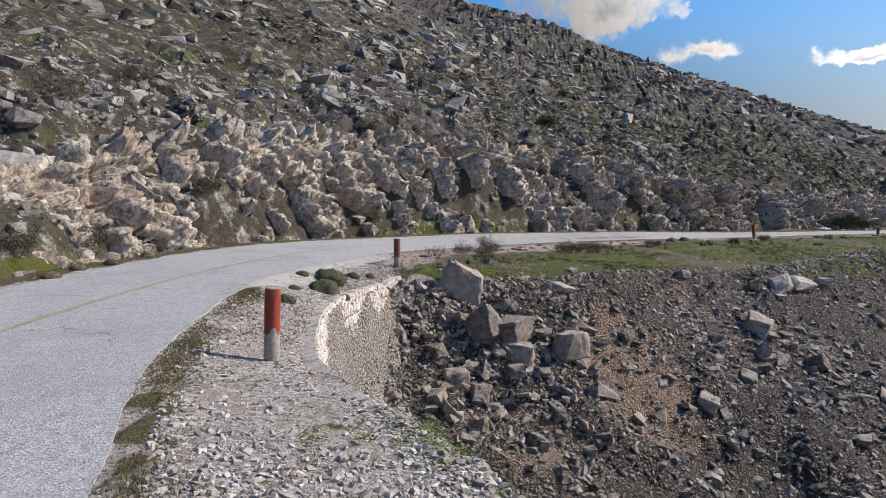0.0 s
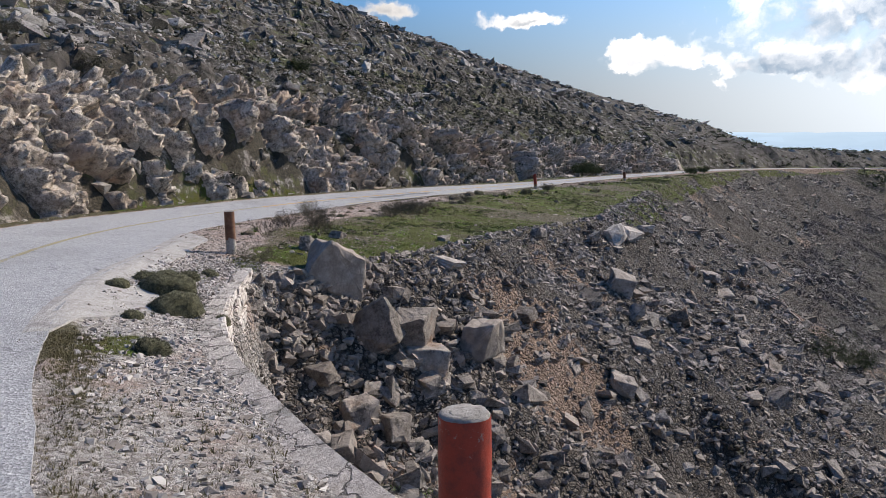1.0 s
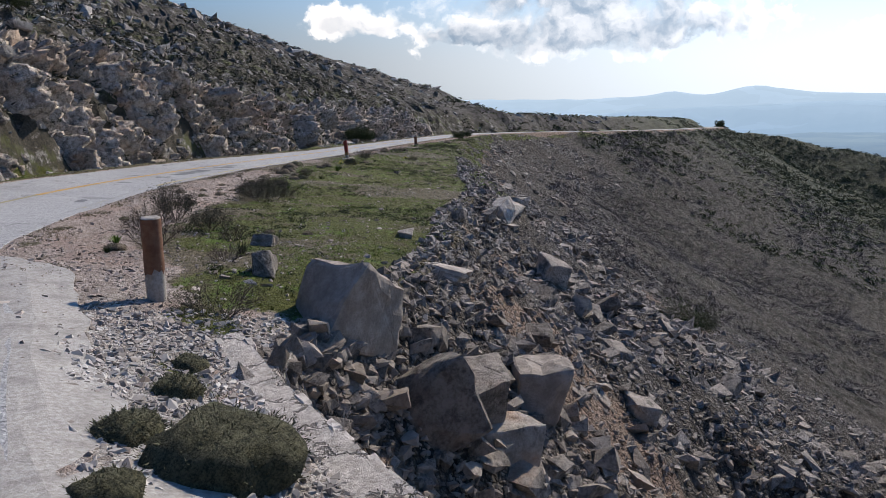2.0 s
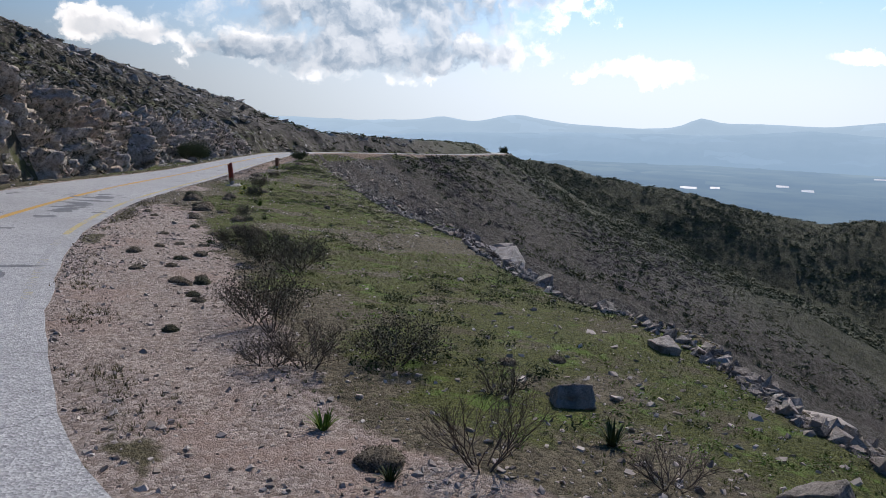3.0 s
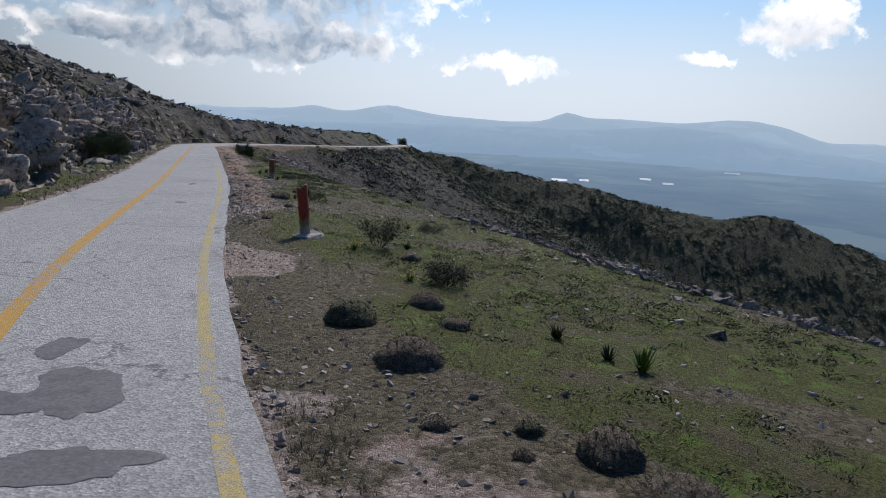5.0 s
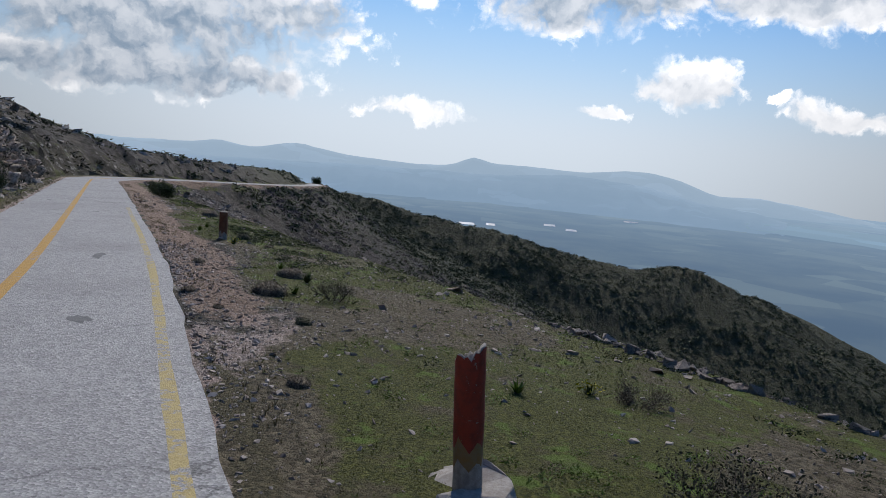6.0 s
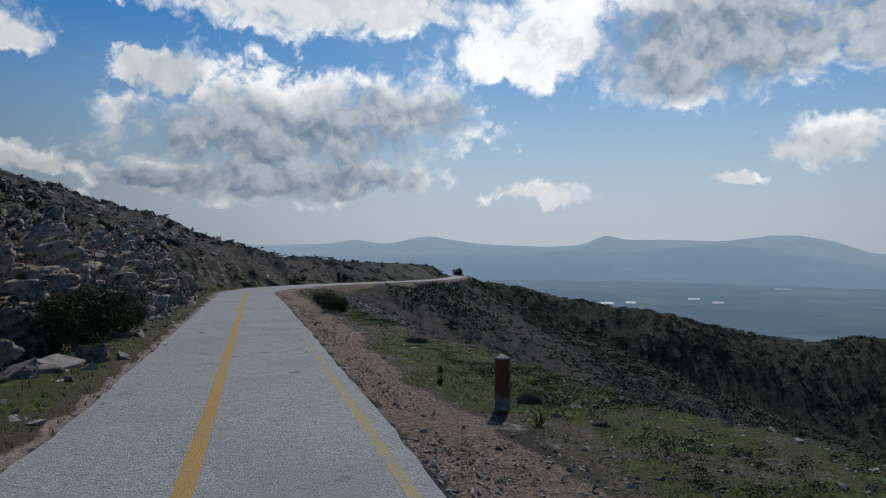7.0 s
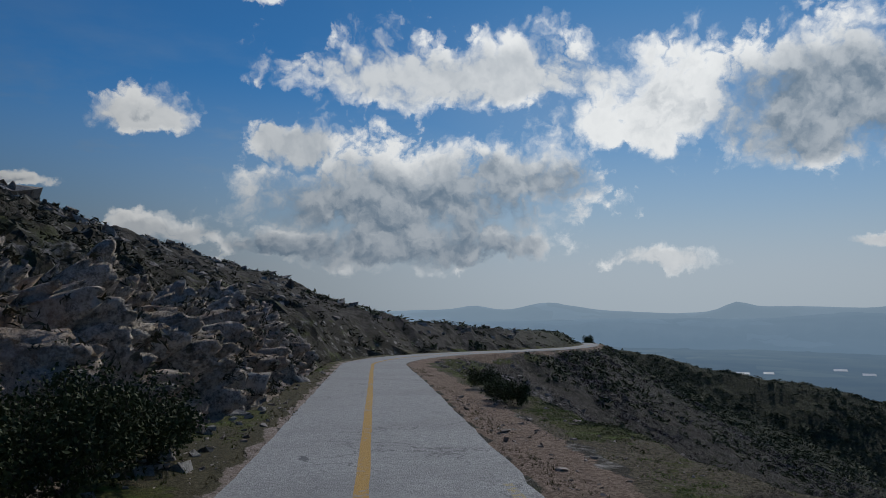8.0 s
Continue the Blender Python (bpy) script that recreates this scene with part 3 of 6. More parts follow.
def hill(x, y, fine=True):
    """Height of the bare ground and its zones."""
    shape = np.shape(x)
    x, y = np.ravel(x).astype(float), np.ravel(y).astype(float)
    s, u, z, wl, wr = where(x, y)
    cut, bench = np.interp(s, *np.array(CUT).T), np.interp(s, *np.array(BENCH).T)
    # uphill side
    v = -u - wl
    warp = fbm(x, y, 0.22, 4, 3) * 0.9 + fbm(x, y, 0.8, 3, 4) * 0.35
    vv = v + warp * step(v, foot_of(s), foot_of(s) + 1.5)
    foot = foot_of(s)
    steep = steep_of(s)
    run = cut / steep
    rise = np.interp(s, [s_at(26, 58), s_at(44, 71), S_BEND, s_at(98, 101)], [0.44, 0.43, 0.50, 0.29])
    up = 0.05 * np.clip(v, 0, foot) + steep * np.clip(vv - foot, 0, run) + rise * np.clip(vv - foot - run, 0, None)
    slope = 14.3 - 0.00074 * np.clip(y - 105, 0, 400) ** 2 - 0.318 * (x - 80) + 0.2664 * (y - 153) - z + fbm(x, y, 0.05, 3, 19) * 0.5
    low = np.minimum(up, 2.2 + 0.6 * step(s, S_BEND + 20, S_BEND + 50) + 0.02 * np.clip(v, 0, 80))
    up = np.maximum(np.minimum(up, slope), low)
    # downhill side
    w0 = u - bench + fbm(x, y, 0.22, 4, 8) * 0.95 * step(s, S_CORNER, S_CORNER + 5)
    drop = np.interp(s, [S_WALL - 3.2, S_WALL - 2.2, S_WALL, S_WALL + 2, S_CORNER - 6, S_CORNER - 4, S_CORNER - 1.5, S_CORNER, S_CORNER + 1.2, S_CORNER + 3], [0.3, 1.0, 2.1, 2.9, 4.0, 3.7, 2.5, 1.6, 0.6, 0])
    face = np.interp(s, [S_WALL - 4, S_CORNER - 2, S_CORNER + 1, S_CORNER + 3, S_BEND, S_BEND + 60], [0.6, 0.42, 0.62, 0.80, 0.75, 0.62])
    lean = lean_of(s)
    down = -lean * np.clip(u - wr, 0, bench - wr) - 0.05 * np.clip(u - wr - 3.0, 0, np.maximum(bench - wr - 3.0, 0))
    down = down - 0.14 * step(u - bench, -0.9, 0.0) * step(s, S0 - 1.5, S0) * (1 - step(s, S_WALL, S_WALL + 4))
    down = down - drop * step(w0, -0.05, 0.35) - face * np.clip(w0, 0, 9) - 0.55 * np.clip(w0 - 9, 0, 20) - 0.38 * np.clip(w0 - 29, 0, None)
    g = z + np.where(u < 0, np.where(v > 0, up, 0), np.where(u > wr, down, 0))
    # the far spur
    e, k = np.full(x.shape, -1e9), SPUR
    for p, q in zip(k[:-1], k[1:]):
        ab = (q - p)[:2]
        f = np.clip(((x - p[0]) * ab[0] + (y - p[1]) * ab[1]) / (ab @ ab), 0, 1)
        d = np.hypot(x - p[0] - ab[0] * f, y - p[1] - ab[1] * f)
        e = np.maximum(e, p[2] + (q[2] - p[2]) * f - 0.40 * np.maximum(d - 6, 0) - 0.02 * np.minimum(d, 6) ** 2)
    spur = (x > 120) & (u > wr + 4)
    e = e + fbm(x, y, 0.02, 4, 31) * 3.0
    lift = np.where(spur, np.maximum(e - g, 0), 0) * step(u - wr, 4, 14)
    g = g + lift
    # roughness
    near = np.hypot(x - 15, y - 45)
    rocky = step(vv - foot, -0.2, 0.8) * (u < 0)
    cliff = step(vv - foot, -0.4, 0.2) * (1 - step(vv, foot + run + 0.6, foot + run + 3.5)) * (u < 0) * step(s, S0 + 6, S0 + 12)
    if fine:
        b1, e1 = blocks(x + 0.5 * warp, y, 0.42, 40)
        b2, e2 = blocks(x, y + 0.3 * warp, 1.1, 60)
        b3, e3 = blocks(x, y, 2.3, 80)
        rough = (b1 - 0.5) * 1.25 + (b2 - 0.5) * 0.62 + (b3 - 0.5) * 0.25 - 0.35 * (1 - step(e2, 0, 0.2))
        g = g + rocky * (0.5 - 0.25 * cliff) * rough * np.where(near < 140, 1.0, 0.5) - 1.3 * cliff * step(s, S_CORNER - 4, S_CORNER + 4) - 0.4 * cliff
        lumps = step(w0, -0.6, 0.6) * (u > 0)
        g = g + lumps * ((b2 - 0.5) * 0.14 + (b3 - 0.5) * 0.12) + fbm(x, y, 0.5, 4, 90) * 0.05 * step(np.abs(u), 3.5, 6)
        verge = (u > wr + 0.15) & (w0 < 0)
        g = g + np.where(verge, fbm(x, y, 1.6, 3, 95) * 0.03 + 0.01, 0)
    g = g + fbm(x, y, 0.035, 4, 21) * np.where(u < 0, 0.5, 2.2) * step(np.abs(u), 14, 50) + np.where(u < 0, 0, fbm(x, y, 0.008, 3, 23)) * 8 * step(np.abs(u), 60, 200)
    # under the road's slab
    g = np.where((u > -wl - 0.02) & (u < wr + 0.02), z - 0.02, g)
    g = np.where((u > -wl + 0.3) & (u < wr - 0.3), z - 0.10, g)
    # the plain far below
    plain_z = -150.0
    g = np.where(u > 0, np.maximum(g, plain_z + fbm(x, y, 0.004, 3, 27) * 3), g)
    n1, n2 = fbm(x, y, 0.10, 4, 51), fbm(x, y, 0.35, 4, 53)
    right = (u > 0).astype(float)
    wide = np.interp(s, [S0, S_CORNER, S_CORNER + 6, s_at(-3, 30), s_at(0.6, 36), S_TALL, s_at(9.4, 45), s_at(12, 47), S_MID, s_at(25, 56), S_BEND], [3.2, 2.2, 1.3, 1.75, 2.3, 2.4, 2.2, 1.5, 0.7, 1.35, 1.5])
    red_way = step(s, s_at(19, 52.4), s_at(26, 57.2))
    zones = {
        "pale": 1 - step(s, S_CORNER, S_CORNER + 5),
        "gravel": right * step(u, wr - 0.3, wr) * (1 - np.where(s > S_CORNER, step(w0, -0.3, 0.3), step(w0 + n2 * 0.5, 0.0, 0.8))) * (1 - 0.95 * red_way) + (1 - right) * step(v, -0.2, 0) * (1 - step(v + n2 * 0.5, 0.3, 1.0)) * 0.8,
        "dry": right * step(u, wr, wr + 0.05) * (1 - step(u + n2 * 0.2, wr + 0.35, wr + 0.75)) * step(n2, -0.2, 0.3) * 0.8 * (1 - 0.9 * red_way) + (1 - right) * step(v, 0.05, 0.2) * (1 - step(v - foot, 0.3, 1.0)) * 0.75,
        "dirt": right * step(u - wr - wide + n2 * 0.6, -0.5, 0.8) * (1 - step(w0, -0.2, 0.4)) * step(s, S_CORNER + 1, S_CORNER + 4) + right * step(u - wr - wide + n2 * 0.5, -0.2, 0.5) * red_way * (w0 < 0.2) + right * (u > wr) * step(n2, -0.55, -0.15) * step(s, S_TALL, S_MID) * (1 - step(s, s_at(18, 51.6), s_at(23, 55))) * (w0 < 0),
        "grass": np.clip(right * step(u - wr - wide + n2 * 0.6, -0.3, 0.8) * (1 - step(w0 - 1.6 * step(s, S_TALL, S_MID) + n2 * 0.5, -0.5, 0.3)) * step(s, S_CORNER + 1, S_CORNER + 4) * (0.74 + 0.75 * n2 + 0.25 * n1)
                         + right * 0.9 * step(n2, 0.25, 0.5) * step(u, wr + 0.1, wr + 0.5) * (1 - step(w0, -1.2, 0)) * (s < S_CORNER + 4)
                         + (1 - right) * (0.8 + 0.4 * n2) * step(v, 0.25, 0.6) * (1 - step(v - foot, 0.3, 1.0)) * step(n1, -0.3, 0.2)
                         + (1 - right) * 0.45 * step(n2, 0.35, 0.6) * step(v, 5, 9) * (1 - step(v, 18, 30)), 0, 1),
        "scree": right * step(w0 + n2 * 0.5, -0.8, 0.0),
        "soil": np.clip(right * red_way * step(u, wr, wr + 0.1) * (1 - step(u - wr - wide - n2 * 0.5, -0.2, 0.6)) + right * step(n1 + n2 * 0.5, 0.25, 0.6) * step(w0, -1, 1) * (near < 60) * 0.52
                        + right * (s > S_WALL) * np.exp(-((x - 6.8) ** 2 + (y - 23.2) ** 2) / 5.0)
                        + (1 - right) * step(n2, 0.1, 0.5) * step(v, 1, 2) * (1 - step(v, 5, 8)) * (1 - step(s, S_CORNER, S_CORNER + 10)), 0, 1),
        "scrub": np.clip( right * step(w0 + n1 * 3, 9, 15) * step(s, S_TALL + 8, S_TALL + 30) + right * step(w0, 22, 36) + (1 - right) * step(near, 70, 120) * 0.75
                         + right * step(w0, 0.3, 2) * step(s, s_at(98, 101), s_at(108, 103.4)) + (1 - right) * (0.30 + 0.4 * n1 + 0.3 * n2) * step(v, 4, 7), 0, 1),
    }
    return g.reshape(shape), {k: a.reshape(shape) for k, a in zones.items()}, s.reshape(shape), u.reshape(shape)


def ticks(parts):
    """Grid lines: from the first value, (to, gap) each; gaps grow smoothly by hand-chosen steps."""
    out = [parts[0]]
    for to, gap in parts[1:]:
        n = max(1, int(round((to - out[-1]) / gap)))
        out += list(np.linspace(out[-1], to, n + 1)[1:])
    return np.array(out)


gx = ticks([-4600, (-1200, 340), (-400, 80), (-120, 20), (-50, 4), (-26, 1.0), (-12, 0.5), (52, 0.37), (80, 0.6), (140, 1.6), (400, 4), (560, 10), (1200, 60), (4600, 200)])
gy = ticks([-4600, (-1200, 340), (-400, 80), (-120, 16), (-30, 4), (-6, 1.0), (4, 0.5), (84, 0.37), (100, 0.6), (180, 2.0), (300, 5), (600, 20), (1200, 60), (4600, 200)])
X, Y = np.meshgrid(gx, gy)
Z, ZONES, SS, UU = hill(X, Y)
nx, ny = len(gx), len(gy)
idx = np.arange(nx * ny).reshape(ny, nx)
quads = np.stack([idx[:-1, :-1], idx[:-1, 1:], idx[1:, 1:], idx[1:, :-1]], -1).reshape(-1, 4)
ground_mesh = flat_mesh("ground", np.stack([X.ravel(), Y.ravel(), Z.ravel()], 1), quads, GROUND, False)
for key, a in ZONES.items():
    ground_mesh.attributes.new(key, "FLOAT", "POINT").data.foreach_set("value", a.ravel().astype(np.float32))
centre = np.stack([X[:-1, :-1].ravel(), Y[:-1, :-1].ravel()], 1)
# beyond 520 m the sheet takes the valley colour with its painted, glowing haze
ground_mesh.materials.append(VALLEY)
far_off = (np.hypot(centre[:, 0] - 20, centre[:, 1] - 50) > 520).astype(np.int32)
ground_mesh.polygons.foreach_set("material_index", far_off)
ground = tagged(new("ground", ground_mesh), "rocky limestone hillside with grassy verges above a wide valley", "ground", kind="structure")


def height_at(x, y):
    """Height of the ground's sheet."""
    x, y = np.atleast_1d(np.asarray(x, float)), np.atleast_1d(np.asarray(y, float))
    i, j = np.clip(np.searchsorted(gx, x) - 1, 0, nx - 2), np.clip(np.searchsorted(gy, y) - 1, 0, ny - 2)
    a, b = (x - gx[i]) / (gx[i + 1] - gx[i]), (y - gy[j]) / (gy[j + 1] - gy[j])
    return (Z[j, i] * (1 - a) + Z[j, i + 1] * a) * (1 - b) + (Z[j + 1, i] * (1 - a) + Z[j + 1, i + 1] * a) * b


# ---- the road ----
def strip(name, lo, hi, mat, left, right, lift, thick, wobble=0.0, cross=2):
    """A strip along the road between two ways along it; left and right give its edges' offsets from the middle line."""
    rows = [i for i in range(len(ALONG)) if lo <= ALONG[i] <= hi]
    bm = bmesh.new()
    grid = []
    for i in rows:
        a, b = left(i), right(i)
        if wobble:
            a -= wobble * noise.noise((ALONG[i] * 0.9, 1.7, 0)) + wobble * 0.6 * noise.noise((ALONG[i] * 2.9, 4.7, 0))
            b += wobble * noise.noise((ALONG[i] * 0.9, 8.7, 0)) + wobble * 0.6 * noise.noise((ALONG[i] * 2.9, 11.7, 0))
        line = []
        for k in range(cross + 1):
            o = a + (b - a) * k / cross
            line.append(bm.verts.new((ROUTE[i, 0] + RIGHT[i, 0] * o, ROUTE[i, 1] + RIGHT[i, 1] * o, ROUTE[i, 2] - bank(ALONG[i]) * o + lift)))
        if thick:
            for o in (b, a):
                line.append(bm.verts.new((ROUTE[i, 0] + RIGHT[i, 0] * o, ROUTE[i, 1] + RIGHT[i, 1] * o, ROUTE[i, 2] - bank(ALONG[i]) * o + lift - thick)))
        grid.append(line)
    for p, q in zip(grid[:-1], grid[1:]):
        n = len(p)
        for k in range(n if thick else n - 1):
            bm.faces.new((p[k], p[(k + 1) % n], q[(k + 1) % n], q[k]))
    bm.normal_update()
    bmesh.ops.recalc_face_normals(bm, faces=bm.faces[:])
    if not thick and bm.faces[0].normal.z < 0:
        bmesh.ops.reverse_faces(bm, faces=bm.faces[:])
    return part(name, bm, mat)


road = strip("road", 0, ALONG[-1], ROAD, lambda i: -ROUTE[i, 3], lambda i: ROUTE[i, 4], 0.0, 0.14, 0.06, 4)
tagged(road, "worn light grey asphalt mountain road curving along hillside", "road", kind="structure")
old_line = strip("faded_centre_line", 0, s_at(1.5, 37) + 0.7, FADED, lambda i: -0.07, lambda i: 0.07, 0.003, 0, 0.012)
tagged(old_line, "faded olive centre line on the asphalt bend", "road marking", kind="structure")
line = strip("centre_line", s_at(1.5, 37), S_BEND + 170, YELLOW, lambda i: -0.09, lambda i: 0.09, 0.003, 0, 0.012)
tagged(line, "faded yellow painted centre line on the asphalt", "road marking", kind="structure")
LINE_END = s_at(-1.6, 32.4)
EDGE_FRESH = LINE_END + 9.0
half_line = lambda i: 0.065 * float(step(np.array(ALONG[i]), LINE_END, LINE_END + 3.5))
faint_line = strip("faint_edge_line", LINE_END, EDGE_FRESH, FAINT, lambda i: ROUTE[i, 4] - 0.275 - half_line(i), lambda i: ROUTE[i, 4] - 0.275 + half_line(i), 0.003, 0, 0.02)
tagged(faint_line, "almost worn away edge line on grey asphalt", "road marking", kind="structure")
edge_line = strip("edge_line", EDGE_FRESH, s_at(40, 67.5), PALE_YELLOW, lambda i: ROUTE[i, 4] - 0.34, lambda i: ROUTE[i, 4] - 0.21, 0.003, 0, 0.02)
tagged(edge_line, "worn pale yellow edge line along the asphalt", "road marking", kind="structure")

def apron_strip():
    """Broken paving beside the bend, falling away with the shoulder."""
    bm = bmesh.new()
    rows = []
    for a in np.arange(S_CORNER - 6.0, S_CORNER + 6.4, 0.22):
        c = from_route(np.array([a]), np.array([0.0]))[0]
        i = min(int(np.searchsorted(ALONG, a)), len(ALONG) - 1)
        wr0 = float(np.interp(a, ALONG, ROUTE[:, 4]))
        z0 = float(np.interp(a, ALONG, ROUTE[:, 2])) - float(bank(a)) * wr0
        reach = float(np.interp(a - S_CORNER, [-6, -5.2, -4.4, -3.6, -2.6, -0.4, 2.2, 4.4, 6.4], [0.02, 0.25, 0.85, 1.3, 0.95, 0.55, 0.6, 0.75, 0.02]))
        reach = max(0.01, reach + 0.10 * noise.noise((a * 1.7, 2.2, 0)) + 0.06 * noise.noise((a * 5.3, 7.2, 0)))
        row = []
        for k in range(7):
            o = -0.25 + (reach + 0.25) * k / 6
            z1 = z0 + 0.006 if o < 0 else z0 + 0.03 - float(lean_of(np.array(a))) * o + 0.012 * noise.noise((a * 0.9, o * 2.0, 3.0)) - 0.03 * (1 - min(1, o / 0.15))
            row.append(bm.verts.new((c[0] + RIGHT[i, 0] * (wr0 + o), c[1] + RIGHT[i, 1] * (wr0 + o), z1 - (0.006 if k == 0 else 0))))
        row.append(bm.verts.new((row[-1].co.x, row[-1].co.y, row[-1].co.z - 0.16)))
        rows.append(row)
    for p0, q0 in zip(rows[:-1], rows[1:]):
        for k in range(len(p0) - 1):
            bm.faces.new((p0[k], p0[k + 1], q0[k + 1], q0[k]))
    bm.normal_update()
    if bm.faces[:][0].normal.z < 0:
        bmesh.ops.reverse_faces(bm, faces=bm.faces[:])
    return part("apron", bm, APRON)


def from_route(s, u):
    i = np.clip(np.searchsorted(ALONG, s), 1, len(ALONG) - 1)
    k = ((s - ALONG[i - 1]) / (ALONG[i] - ALONG[i - 1]))[:, None]
    c = ROUTE[i - 1, :2] * (1 - k) + ROUTE[i, :2] * k
    n = RIGHT[i - 1] * (1 - k) + RIGHT[i] * k
    return c + n * u[:, None]


apron = apron_strip()
tagged(apron, "cracked grey paved apron beside the road bend", "pavement", kind="structure")

# tar repairs in the near lane: way from the middle line, size along and across
PATCHES = [(12.25, 46.53, 0.35, 0.14), (11.5, 45.6, 0.55, 0.34), (11.0, 45.85, 0.22, 0.42), (10.5, 44.75, 0.24, 0.5), (9.75, 44.0, 0.42, 0.26), (9.75, 44.4, 0.18, 0.36), (9.25, 43.55, 0.34, 0.32),
           (8.75, 43.4, 0.22, 0.46), (8.5, 42.95, 0.3, 0.28), (8.05, 42.55, 0.42, 0.24), (8.67, 41.78, 0.11, 0.2), (7.03, 41.5, 0.28, 0.24), (9.8, 47.5, 0.5, 0.1), (6.3, 42.55, 0.45, 0.1),
           (4.99, 39.96, 0.12, 0.24), (2.15, 35.2, 0.36, 0.12), (2.75, 35.65, 0.11, 0.42), (23.1, 54.1, 0.2, 0.13), (27.9, 57.6, 0.4, 0.09), (34.86, 62.64, 0.12, 0.1), (37.2, 65.1, 0.08, 0.12), (40.6, 69.85, 0.25, 0.06)]
for k, (px, py, la, wa) in enumerate(PATCHES):
    i = int(((ROUTE[:, 0] - px) ** 2 + (ROUTE[:, 1] - py) ** 2).argmin())
    t2, n2 = tang[i], RIGHT[i]
    bm = bmesh.new()
    ring = []
    for j in range(44):
        a = 2 * math.pi * j / 44
        r = 1 + 0.6 * noise.noise((math.cos(a) * 1.2 + 9.1 * k, math.sin(a) * 1.2, k)) + 0.25 * noise.noise((math.cos(a) * 3, math.sin(a) * 3 + 7.7 * k, 2)) + 0.14 * noise.noise((math.cos(a) * 8, math.sin(a) * 8, k))
        o = la * r * math.cos(a), wa * r * math.sin(a)
        q = np.array((px, py)) + t2 * o[0] + n2 * (o[1] + 0.08 * math.sin(o[0] * 3 + k))
        zz = float(where([q[0]], [q[1]])[2][0])
        ring.append(bm.verts.new((q[0], q[1], zz + 0.004)))
    f = bm.faces.new(ring)
    bm.normal_update()
    if f.normal.z < 0:
        f.normal_flip()
    bmesh.ops.triangulate(bm, faces=[f])
    part("tar_patch", bm, TAR, road, "dark tar repair patch")

# ---- rocks ----
rng = np.random.default_rng(7)


def ball(sub):
    bm = bmesh.new()
    bmesh.ops.create_icosphere(bm, subdivisions=sub, radius=1.0)
    bm.verts.ensure_lookup_table()
    v = np.array([p.co[:] for p in bm.verts])
    f = np.array([[q.index for q in g.verts] for g in bm.faces])
    bm.free()
    return v, f


def boulder_shape(points):
    """A broken block with worn edges and a pitted skin."""
    v, f = chunk(points, 0.60, 0.11)
    bm = bmesh.new()
    vs = [bm.verts.new(c) for c in v]
    for t in f:
        bm.faces.new([vs[i] for i in t])
    bmesh.ops.dissolve_limit(bm, angle_limit=0.30, verts=bm.verts[:], edges=bm.edges[:])
    bmesh.ops.bevel(bm, geom=bm.edges[:], offset=0.07, segments=2, affect="EDGES", profile=0.6)
    bmesh.ops.triangulate(bm, faces=bm.faces[:])
    for _ in range(2):
        long = [e for e in bm.edges if e.calc_length() > 0.28]
        bmesh.ops.subdivide_edges(bm, edges=long, cuts=1)
        bmesh.ops.triangulate(bm, faces=bm.faces[:])
    shift = Vector(rng.uniform(0, 50, 3))
    for p in bm.verts:
        p.co += noise.noise_vector(p.co * 1.6 + shift) * 0.09 + noise.noise_vector(p.co * 5.0 + shift) * 0.045
    bm.verts.index_update()
    v = np.array([p.co[:] for p in bm.verts])
    f = np.array([[q.index for q in g.verts] for g in bm.faces])
    bm.free()
    return v / np.abs(v).max(), f


def chunk(points, low=0.30, wild=0.16):
    """An angular broken stone: the hull of a few corners."""
    box = np.array([(x, y, z) for x in (-1, 1) for y in (-1, 1) for z in (-1, 1)], float)
    d = box * rng.uniform(low, 1.0, (8, 3)) + rng.normal(0, wild, (8, 3))
    e = rng.normal(size=(points - 8, 3))
    e /= np.linalg.norm(e, axis=1)[:, None]
    e *= rng.uniform(0.85, 1.12, (points - 8, 1))
    d = np.concatenate([d, e]) @ np.array([[1, 0.25 * rng.normal(), 0.2 * rng.normal()], [0, 1, 0.2 * rng.normal()], [0, 0, 1]])
    bm = bmesh.new()
    for c in d:
        bm.verts.new(c)
    bmesh.ops.convex_hull(bm, input=bm.verts[:])
    bmesh.ops.delete(bm, geom=[v for v in bm.verts if not v.link_faces], context="VERTS")
    bmesh.ops.triangulate(bm, faces=bm.faces[:])
    bm.verts.index_update()
    v = np.array([p.co[:] for p in bm.verts])
    f = np.array([[q.index for q in g.verts] for g in bm.faces])
    bm.free()
    return v / np.abs(v).max(), f


TINY = [chunk(8) for _ in range(12)]
SMALL = [chunk(9) for _ in range(16)]
MIDDLE = [chunk(10) for _ in range(32)]


def turns(n, tilt, heading=None, dip=0.0):
    """Turn matrices: any heading, or near a given one; leaning by up to tilt round a common dip."""
    a = rng.uniform(0, 2 * np.pi, n) if heading is None else heading + rng.normal(0, 0.8, n)
    b, c = rng.normal(0, tilt, n), rng.normal(dip, tilt, n)
    z0, o = np.zeros(n), np.ones(n)
    rz = np.stack([np.cos(a), -np.sin(a), z0, np.sin(a), np.cos(a), z0, z0, z0, o], 1).reshape(-1, 3, 3)
    rx = np.stack([o, z0, z0, z0, np.cos(b), -np.sin(b), z0, np.sin(b), np.cos(b)], 1).reshape(-1, 3, 3)
    ry = np.stack([np.cos(c), z0, np.sin(c), z0, o, z0, -np.sin(c), z0, np.cos(c)], 1).reshape(-1, 3, 3)
    return rz @ rx @ ry


